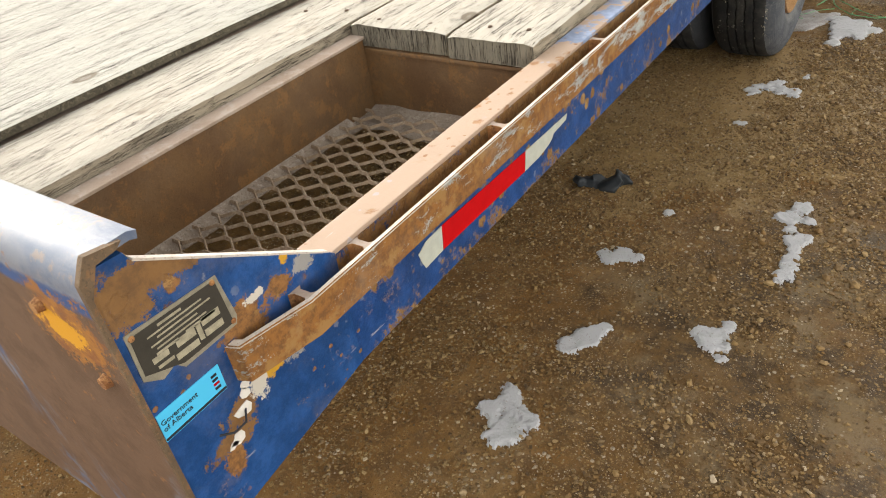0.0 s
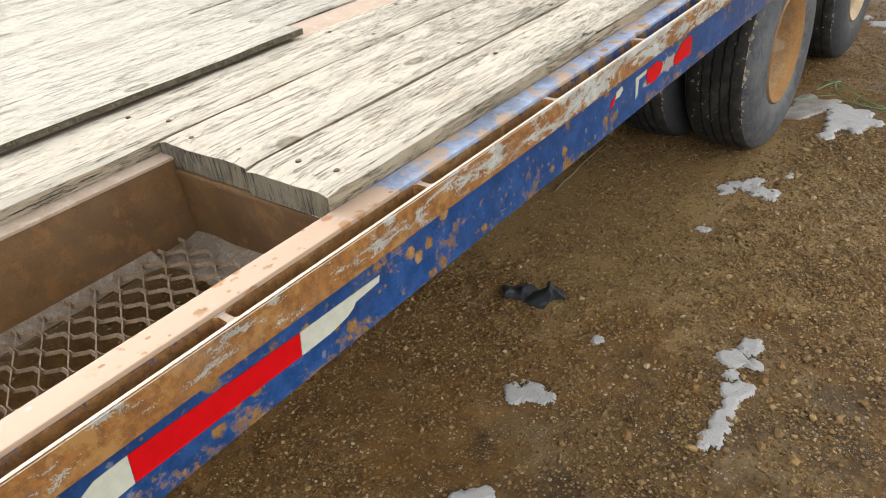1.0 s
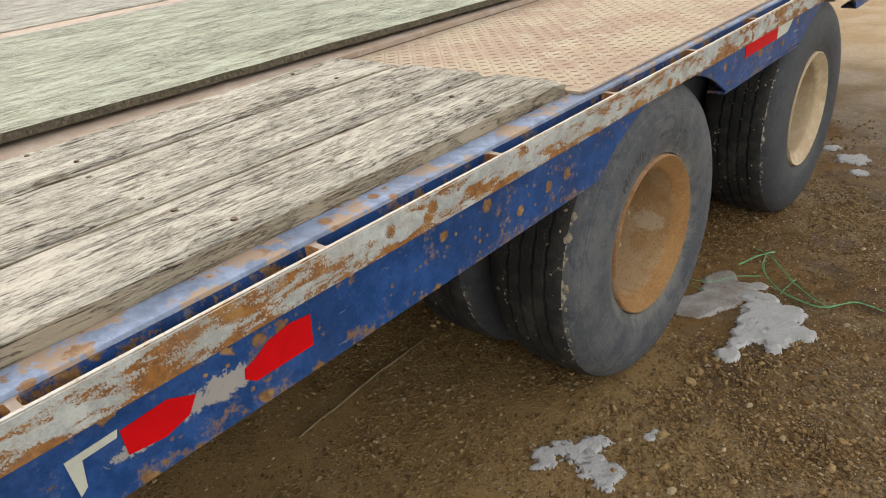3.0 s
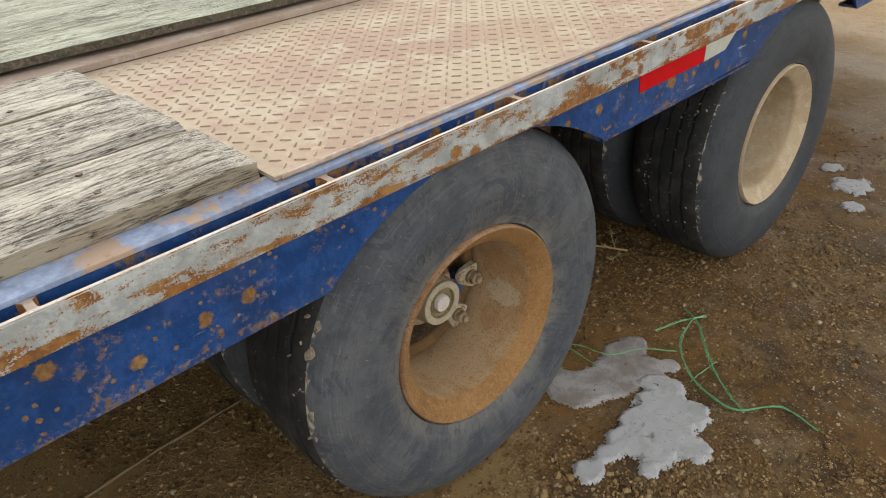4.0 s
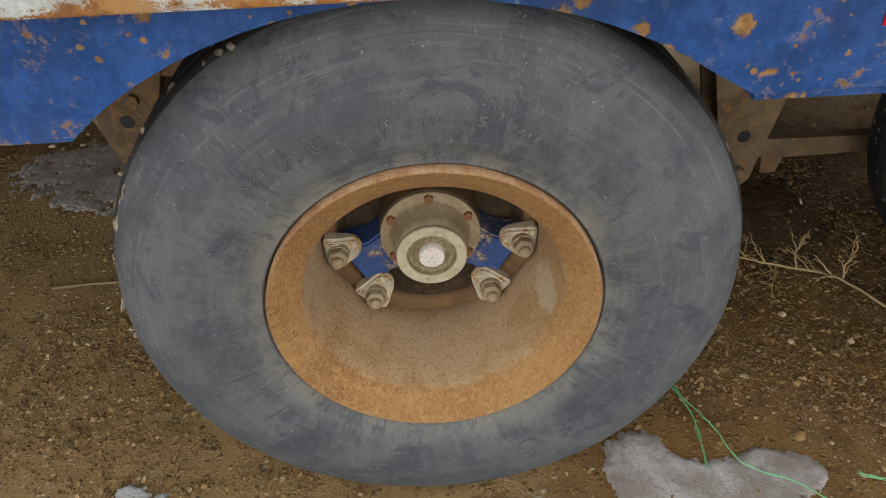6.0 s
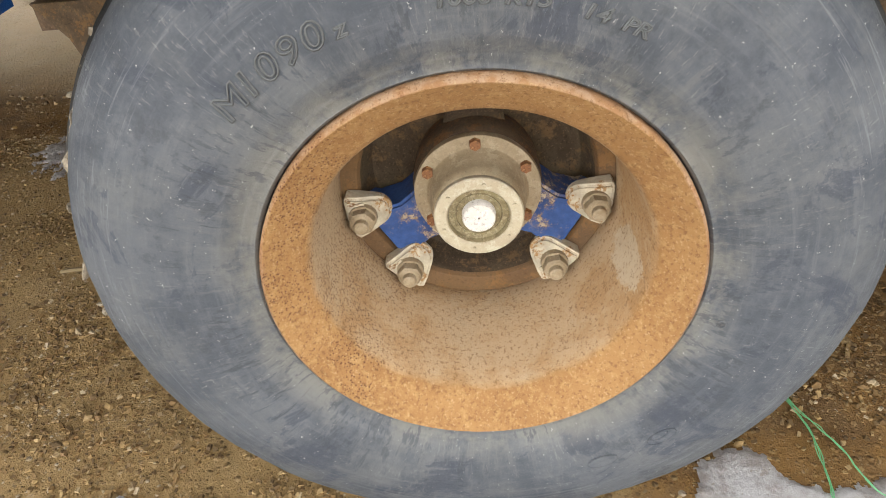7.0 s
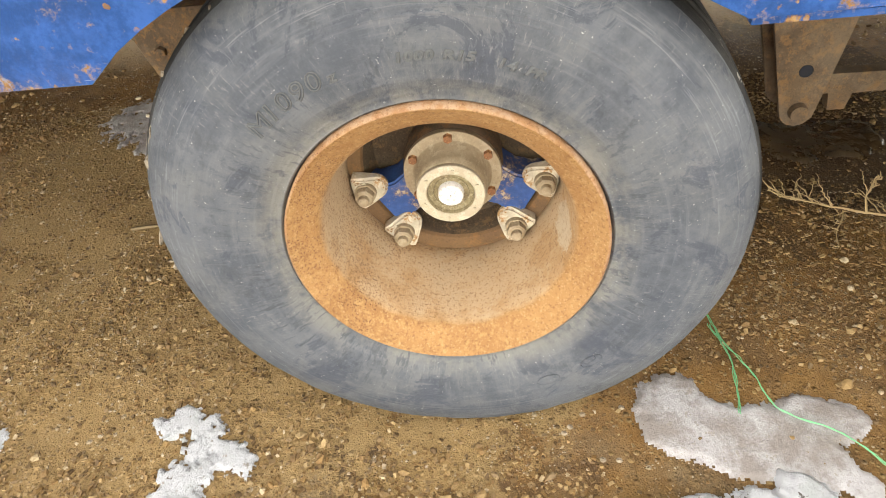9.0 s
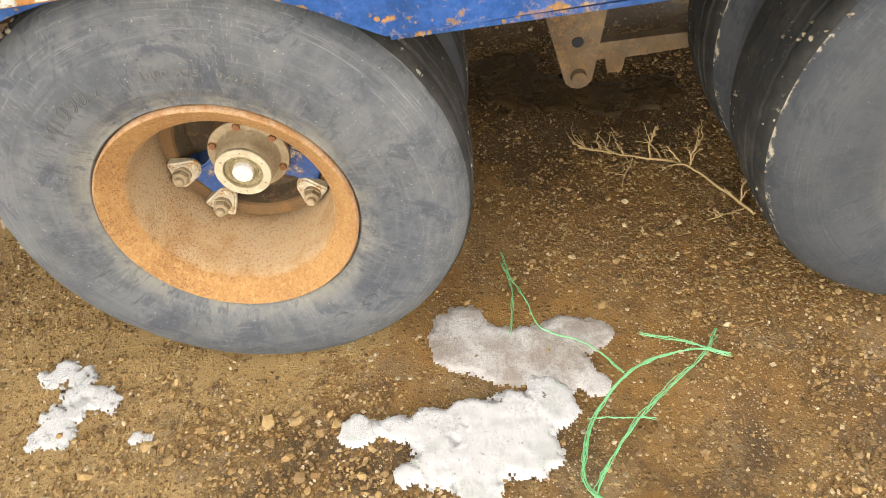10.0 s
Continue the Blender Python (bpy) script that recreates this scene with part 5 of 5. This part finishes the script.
def nut_mesh():
    """A hexagon nut on its washer, with the stud's chamfered end."""
    bm = bmesh.new()
    rod(bm, (0.002, 0, 0.003), (0.0095, 0, 0.003), 0.0182, 0.0175, 20)
    rod(bm, (0.0095, 0, 0.003), (0.0215, 0, 0.003), 0.0162, 0.0162, 6)
    rod(bm, (0.0215, 0, 0.003), (0.0238, 0, 0.003), 0.0152, 0.0125, 12)
    rod(bm, (0.0238, 0, 0.003), (0.032, 0, 0.003), 0.009, 0.009, 14)
    rod(bm, (0.032, 0, 0.003), (0.0335, 0, 0.003), 0.0088, 0.0068, 14)
    return mesh_of("nut", bm, HUB, 30)


def hub_mesh():
    bm = bmesh.new()
    lathe(bm, [(-0.3, 0.07), (-0.24, 0.078), (-0.2, 0.08), (-0.188, 0.077)], 40)
    return mesh_of("wheel", bm, HUB_RUST, 35)


def spoke_mesh(material):
    """One broad spoke of the spider, with seats for two studs."""
    bm = bmesh.new()
    out = [(0.055, -0.04), (0.095, -0.033), (0.124, -0.04), (0.147, -0.064), (0.166, -0.066), (0.168, -0.046), (0.139, -0.028), (0.139, 0.028), (0.168, 0.046), (0.166, 0.066), (0.147, 0.064), (0.124, 0.04), (0.095, 0.033), (0.055, 0.04)]
    faces = prism(bm, out, 0, -0.245, -0.19)
    bmesh.ops.bevel(bm, geom=[e for e in bm.edges if min(v.co.x for v in e.verts) > -0.2], offset=0.004, segments=2, affect="EDGES")
    return mesh_of("spoke", bm, material, 40)


def drum_mesh():
    bm = bmesh.new()
    lathe(bm, [(-0.252, 0.06), (-0.25, 0.135), (-0.235, 0.143), (-0.205, 0.146), (-0.2, 0.15), (-0.197, 0.1715), (-0.215, 0.1715), (-0.44, 0.1645), (-0.44, 0.06)], 48, mats=[0, 0, 0, 1, 1, 0, 0, 0])
    return mesh_of("brake_drum", bm, (SHADED_DRUM_RUST, BOX), 40)


def cap_mesh():
    bm = bmesh.new()
    lathe(bm, [(-0.1900, 0.076), (-0.1830, 0.078), (-0.1770, 0.077), (-0.1760, 0.062), (-0.1730, 0.059), (-0.1450, 0.056), (-0.1310, 0.053), (-0.1280, 0.05)], 48)
    return mesh_of("hub_cap", bm, HUB, 40)


def ring_mesh():
    bm = bmesh.new()
    lathe(bm, [(-0.1330, 0.05), (-0.1290, 0.0525), (-0.1230, 0.0525), (-0.1215, 0.051), (-0.1215, 0.038), (-0.1230, 0.0365), (-0.1300, 0.035), (-0.1300, 0.028), (-0.1285, 0.027), (-0.1300, 0.026), (-0.1300, 0.019)], 48, mats=[0] * 5 + [1] * 5)
    for k in range(6):
        a = radians(60 * k + 20)
        rod(bm, (-0.122, 0.044 * math.cos(a), 0.044 * math.sin(a)), (-0.1195, 0.044 * math.cos(a), 0.044 * math.sin(a)), 0.0028, 0.0024, 8)
    return mesh_of("window_ring", bm, (RING, GROOVE), 35)


def plug_mesh():
    bm = bmesh.new()
    lathe(bm, [(-0.1310, 0.0198), (-0.1210, 0.0196), (-0.1190, 0.0182), (-0.1187, 0.0015), (-0.1200, 0.0008)], 32)
    return mesh_of("plug", bm, PLUG, 40)


def capbolt_mesh():
    bm = bmesh.new()
    rod(bm, (-0.1765, 0, 0), (-0.169, 0, 0), 0.0075, 0.007, 6)
    return mesh_of("cap_bolt", bm, RUST, 30)


TYRE, CLAMP, NUT, SPIDER, DRUM, CAPM, RINGM, PLUGM, CBOLT = tyre_mesh(RUBBER), clamp_mesh(), nut_mesh(), hub_mesh(), drum_mesh(), cap_mesh(), ring_mesh(), plug_mesh(), capbolt_mesh()
# copy with shadow put into its rubber: inner duals and rear wheel
TYRE_SHADED = tyre_mesh(rubber("shaded_dark_rubber", 0.65))
# the upper spoke gets the darkened rust, as shadow under the rim
SPOKE_BLUE, SPOKE_SHADED = spoke_mesh(SPOKE), spoke_mesh(SHADED_DRUM_RUST)
RIMX = -0.07


def curved_letter(ch, size, radius, degrees, x0, wide):
    """One moulded outline letter on the sidewall; degrees from straight up, to the forward side."""
    g = glyphs(ch, size, "line")
    w = max(v.co.x for v in g.verts) + min(v.co.x for v in g.verts)
    for v in g.verts:
        u, rr, h = (v.co.x - w / 2 + 0.16 * v.co.y) * wide, radius + v.co.y, v.co.z * 0.8
        b = radians(degrees) + u / radius
        v.co = (x0 + 0.0006 + 0.05 * (rr - 0.297) + h, rr * math.sin(b), rr * math.cos(b))
    return g


def build_wheel(y, z, rim_a, rim_b, label, letters, outer):
    hub = part("wheel", SPIDER, SPOKE, trailer, label, local=True)
    hub.location = Vector((RIMX, y, z)) - trailer.location
    part("tyre", outer, RUBBER, hub, "dusty dark grey tyre", local=True)
    second = part("tyre", TYRE_SHADED, RUBBER, hub, "muddy inner dual tyre, rubber darkened for shade", local=True)
    second.location = (-0.325, 0, 0)
    part("rim", rim_mesh(rim_a, rim_b), rim_a, hub, "demountable steel rim", local=True)
    back = part("rim", rim_mesh(FRAME, FRAME), FRAME, hub, local=True)
    back.matrix_basis = Matrix.Translation((-0.43, 0, 0)) @ Matrix.Rotation(math.pi, 4, "Z")
    for a, me in ((-30, SPOKE_BLUE), (210, SPOKE_BLUE), (90, SPOKE_SHADED)):
        o = part("spoke", me, SPOKE, hub, "broad cast spoke", local=True)
        o.location = (-0.035 if me is SPOKE_SHADED else 0, 0, 0)
        o.rotation_euler = (radians(a), 0, 0)
    part("brake_drum", DRUM, FRAME, hub, local=True)
    part("hub_cap", CAPM, HUB, hub, "dusty oil hub cap", local=True)
    part("window_ring", RINGM, RING, hub, local=True)
    part("plug", PLUGM, PLUG, hub, "round white plug", local=True)
    for k in range(6):
        a = radians(60 * k + 30)
        o = part("cap_bolt", CBOLT, RUST, hub, local=True)
        o.location = (0, 0.0675 * math.cos(a), 0.0675 * math.sin(a))
    for spoke in (-30, 90, 210):
        for side in (-20, 20):
            a = radians(spoke + side)
            for nm, me, dx in (("clamp", CLAMP, -0.182), ("nut", NUT, -0.181)):
                o = part(nm, me, CREAM, hub, local=True)
                o.matrix_basis = Matrix.Translation((dx, 0.1435 * math.cos(a), 0.1435 * math.sin(a))) @ Matrix.Rotation(a - math.pi / 2, 4, "X")
    for text, size, radius, start, step, wide in letters:
        for k, ch in enumerate(text):
            if ch != " ":
                small = 0.6 if ch == "z" else 1.0
                part("letter", curved_letter(ch, size * small, radius, start + step * k, 0.0172, wide), LETTER, hub, "raised moulded letter, edges rubbed pale", local=True)
    return hub


def moulded_ring(hub, y, z, wide, tall, lean):
    """A raised oval on the sidewall."""
    bm = bmesh.new()
    rad = math.hypot(y, z)
    pts = []
    for k in range(25):
        a = 2 * math.pi * k / 24
        u, v = wide * math.cos(a), tall * math.sin(a)
        pts.append((0.0172 + 0.05 * (rad - 0.297), y + u * math.cos(lean) - v * math.sin(lean), z + u * math.sin(lean) + v * math.cos(lean)))
    tube(bm, pts, 0.0011, 5)
    part("moulded_ring", bm, RUBBER, hub, "raised oval on the sidewall", smooth=180, local=True)


front_wheel = build_wheel(AXLES[0], HUB_Z[0], RIM, RIM, "three-spoke wheel with rusty orange rim and worn dual tyres", (("M1090z", 0.033, 0.288, -42.4, 4.5, 1.2), ("1000 R15", 0.0165, 0.289, -4.0, 2.25, 1.25), ("14 PR", 0.0165, 0.287, 18.7, 2.3, 1.25)), TYRE)
build_wheel(AXLES[1], HUB_Z[1], TAN, TAN, "three-spoke wheel with tan rim and worn dual tyres", (), TYRE_SHADED)
for ring in ((0.243, -0.058, 0.0045, 0.0045, 0.0), (0.199, -0.23, 0.019, 0.009, 0.7), (0.133, -0.272, 0.019, 0.009, 0.45), (0.196, -0.228, 0.011, 0.005, 0.7)):
    moulded_ring(front_wheel, *ring)

# mud caked on the tyre shoulders
rnd = random.Random(11)
for y, z in zip(AXLES, HUB_Z):
    bm = bmesh.new()
    for k in range(60 if y < 3 else 150):
        a = radians(rnd.uniform(118, 150) if k < 12 else rnd.uniform(95, 215))
        r = 0.424 + rnd.uniform(-0.008, 0.0)
        s = rnd.uniform(0.0015, 0.0055) * (1.3 if k < 8 and y < 3 else 1)
        m = Matrix.LocRotScale((RIMX + rnd.uniform(-0.1 if y < 3 else -0.2, -0.025), y + r * math.cos(a), z + r * math.sin(a)), Euler((rnd.uniform(0, 6), rnd.uniform(0, 6), 0)), (s * 0.6, s, s * 1.4))
        made = bmesh.ops.create_icosphere(bm, subdivisions=1, radius=1, matrix=m)
    for a, s, dx in ((145, 0.017, -0.04), (159, 0.019, -0.035), (152, 0.012, -0.03), (166, 0.01, -0.028), (176, 0.011, -0.022), (139, 0.01, -0.045), (184, 0.008, -0.02)) if y < 3 else ():
        a = radians(a)
        m = Matrix.LocRotScale((RIMX + dx, y + 0.4155 * math.cos(a), z + 0.4155 * math.sin(a)), Euler((a, 0.6, 0)), (s * 0.7, s * 0.3, s))
        lump = bmesh.ops.create_icosphere(bm, subdivisions=2, radius=1, matrix=m)
        for v in lump["verts"]:
            v.co += noise.noise_vector(v.co * 70) * 0.006
    part("caked_mud", bm, MUD, trailer, "crumbs of dry pale mud on the tyre", kind="stuff")

# ---------------------------------------------------------------- loose things on the deck
def sheet(name, cx, cy, w, l, turn, z, material, label, seed, thick=0.016):
    ob = thing(name, (cx, cy, z), label, "plywood")
    bm = bmesh.new()
    nx, ny = 14, 30
    top, low = [], []
    rot = Matrix.Rotation(radians(turn), 3, "Z")
    for j in range(ny + 1):
        a, b = [], []
        for i in range(nx + 1):
            u, v = (i / nx - 0.5) * w, (j / ny - 0.5) * l
            if i in (0, nx):
                u += 0.006 * noise.noise((v * 9, seed, i))
            if j in (0, ny):
                v += 0.008 * noise.noise((u * 11, seed, j))
            if i == nx and j == 0:
                u, v = u - 0.022, v + 0.014
            p = rot @ Vector((u, v, 0))
            lift = 0.004 * noise.noise((u * 1.5, v * 1.5, seed)) + 0.004
            a.append(bm.verts.new((p.x, p.y, thick + lift)))
            b.append(bm.verts.new((p.x, p.y, lift if 0 < i < nx and 0 < j < ny else lift * 0.4)))
        top.append(a), low.append(b)
    for j in range(ny):
        for i in range(nx):
            bm.faces.new((top[j][i], top[j][i + 1], top[j + 1][i + 1], top[j + 1][i]))
            bm.faces.new((low[j][i], low[j + 1][i], low[j + 1][i + 1], low[j][i + 1]))
    for j in range(ny):
        for i in (0, nx):
            bm.faces.new((top[j][i], top[j + 1][i], low[j + 1][i], low[j][i])).material_index = 1
    for i in range(nx):
        for j in (0, ny):
            bm.faces.new((top[j][i], top[j][i + 1], low[j][i + 1], low[j][i])).material_index = 1
    bmesh.ops.recalc_face_normals(bm, faces=bm.faces[:])
    part("panel", bm, (material, PLY_EDGE), ob, local=True)
    return ob


sheet("plywood_sheet", -1.55, 2.55, 1.42, 2.44, -2.0, DECK + 0.0005, PLY, "green painted plywood sheet lying on the deck, corner split", 3)
sheet("plywood_sheet", -1.47, 0.12, 1.36, 1.48, 0.0, DECK + 0.0005, WOOD_PALE, "worn white plywood sheet lying on the deck", 6, 0.013)

# ---------------------------------------------------------------- small things on the ground
bm = bmesh.new()
for cx, cy, r, h in ((-0.380, 1.205, 0.05, 0.022), (-0.310, 1.210, 0.045, 0.026), (-0.290, 1.240, 0.035, 0.03), (-0.420, 1.190, 0.035, 0.016)):
    bmesh.ops.create_icosphere(bm, subdivisions=3, radius=1, matrix=Matrix.LocRotScale((cx, cy, ground_z(cx, cy) + h * 0.55), None, (r, r * 0.8, h)))
for v in bm.verts:
    n = noise.noise_vector(v.co * 19) * 0.024 + noise.noise_vector(v.co * 60) * 0.009
    v.co += n
    v.co.z = max(v.co.z, ground_z(v.co.x, v.co.y) + 0.001)
solid("work_glove", bm, CLOTH, "crumpled wet black work glove on gravel", "glove", smooth=180)


def strand(points, r, wob, seed, n=40):
    out = []
    for k in range(n + 1):
        t = k / n * (len(points) - 1)
        i = min(int(t), len(points) - 2)
        f = t - i
        p = [Vector(points[max(0, min(len(points) - 1, i + d))]) for d in (-1, 0, 1, 2)]
        q = 0.5 * ((2 * p[1]) + (p[2] - p[0]) * f + (2 * p[0] - 5 * p[1] + 4 * p[2] - p[3]) * f * f + (3 * p[1] - p[0] - 3 * p[2] + p[3]) * f ** 3)
        w = noise.noise_vector((k * 0.35, seed, 1)) * wob
        x, y = q.x + w.x, q.y + w.y
        out.append((x, y, ground_z(x, y) + q.z + abs(w.z) * 0.6))
    return out


twine = thing("twine", (0.1, 3.4, ground_z(0.1, 3.4)), "tangle of frayed green baling twine on the ground", "twine")
RUNS = [
    ([(-0.066, 3.465, 0.01), (-0.03, 3.545, 0.016), (0.004, 3.627, 0.012)], 5, 0.0035),
    ([(0.004, 3.627, 0.012), (0.0, 3.55, 0.03), (0.03, 3.44, 0.026), (0.108, 3.358, 0.014), (0.188, 3.32, 0.01), (0.264, 3.319, 0.008), (0.34, 3.4, 0.008), (0.44, 3.38, 0.006)], 7, 0.006),
    ([(-0.057, 3.616, 0.012), (0.009, 3.571, 0.018), (0.069, 3.5, 0.02), (0.137, 3.426, 0.016), (0.224, 3.354, 0.01), (0.27, 3.33, 0.008)], 5, 0.006),
    ([(-0.335, 3.2, 0.006), (-0.25, 3.215, 0.012), (-0.173, 3.243, 0.02), (-0.092, 3.271, 0.016), (-0.046, 3.359, 0.014), (0.029, 3.419, 0.012)], 3, 0.003),
    ([(-0.3, 3.2, 0.006), (-0.2, 3.215, 0.016), (-0.084, 3.205, 0.012)], 3, 0.005),
    ([(0.124, 3.334, 0.01), (0.13, 3.4, 0.016), (0.134, 3.457, 0.01)], 2, 0.003),
]
for run, (points, many, spread) in enumerate(RUNS):
    for k in range(many):
        off = Vector((math.cos(k * 2.4) * spread, math.sin(k * 2.4) * spread, 0.0015 * (k % 3)))
        bm = bmesh.new()
        tube(bm, strand([tuple(Vector(p) + off * noise.noise((p[0] * 9, p[1] * 9, k))  * 2.2) for p in points], 0, 0.004, run * 9 + k * 3.1, 10 * len(points)), 0.0009, 4)
        part("twine_strand", bm, TWINE, twine)


twig = thing("dry_twig", (-0.5, 3.7, ground_z(-0.5, 3.7)), "dry branching tan twig lying beside the wheel", "twig")
rnd = random.Random(21)


def shoot(points, r, many, size, deeper=0):
    """A crooked shoot through points over the ground, with short side shoots."""
    pts = strand(points, 0, 0.006, rnd.random() * 50, 5 * (len(points) - 1) + 1)
    bm = bmesh.new()
    tube(bm, pts, [r * (1 - 0.55 * k / (len(pts) - 1)) for k in range(len(pts))], 5)
    part("twig_shoot", bm, BRANCH, twig)
    for k in range(many):
        at = rnd.randrange(1, len(pts))
        p, d = Vector(pts[at]), (Vector(pts[at]) - Vector(pts[at - 1])).normalized()
        e = (Matrix.Rotation(rnd.choice((-1, 1)) * rnd.uniform(0.5, 1.1), 3, "Z") @ d + Vector((0, 0, rnd.uniform(-0.1, 0.8)))).normalized() * size * rnd.uniform(0.5, 1.2)
        base = Vector((p.x, p.y, p.z - ground_z(p.x, p.y)))
        tip = base + e
        tip.z = max(tip.z, 0.003)
        shoot([tuple(base), tuple((base + tip) / 2 + Vector((0, 0, 0.003))), tuple(tip)], r * 0.6, deeper, size * 0.55)


shoot([(-0.384, 3.79, 0.008), (-0.47, 3.742, 0.014), (-0.549, 3.698, 0.018), (-0.59, 3.655, 0.022)], 0.0048, 3, 0.05, 1)
shoot([(-0.59, 3.655, 0.022), (-0.62, 3.572, 0.018), (-0.66, 3.51, 0.012), (-0.695, 3.45, 0.006)], 0.0036, 11, 0.07, 2)
shoot([(-0.565, 3.685, 0.02), (-0.588, 3.7, 0.05), (-0.60, 3.722, 0.085)], 0.0032, 7, 0.035, 1)
shoot([(-0.61, 3.6, 0.02), (-0.63, 3.6, 0.05), (-0.64, 3.61, 0.07)], 0.003, 6, 0.035, 1)
shoot([(-0.42, 3.77, 0.012), (-0.44, 3.775, 0.04), (-0.455, 3.785, 0.055)], 0.0026, 4, 0.025, 1)
shoot([(-0.4, 3.77, 0.01), (-0.39, 3.73, 0.008), (-0.38, 3.685, 0.005)], 0.0026, 5, 0.025, 1)
shoot([(-0.625, 3.56, 0.014), (-0.57, 3.53, 0.01), (-0.51, 3.51, 0.005)], 0.0024, 4, 0.03, 1)

bm = bmesh.new()
tube(bm, strand([(-0.66, 1.88, 0.004), (-0.675, 2.15, 0.012), (-0.7, 2.45, 0.005)], 0, 0.006, 2, 20), [0.0038 + 0.0008 * math.sin(k) for k in range(21)], 6)
solid("straw_stalk", bm, STALK, "long dry straw stalk under the trailer", "stalk", smooth=180)

for points, r, seed in (([(0.213, 1.452, 0.004), (0.210, 1.626, 0.014), (0.213, 1.792, 0.005)], 0.0013, 5), ([(-0.058, 1.612, 0.004), (-0.042, 1.658, 0.012), (-0.025, 1.704, 0.004)], 0.0011, 6), ([(0.235, 1.520, 0.004), (0.239, 1.571, 0.01), (0.242, 1.622, 0.005)], 0.0011, 7)):
    bm = bmesh.new()
    tube(bm, strand(points, 0, 0.008, seed, 16), r, 5)
    solid("straw_stalk", bm, STALK, "thin dry straw lying on the gravel", "stalk", "straws on the gravel", smooth=180)

# dark hoarding far behind the trailer
bm = bmesh.new()
box(bm, (-7.7, -8.0, -0.4), (-7.5, 14.0, 1.9))
solid("backdrop_1", bm, DARK, "dark hedge line far across the yard", "backdrop", kind="structure")
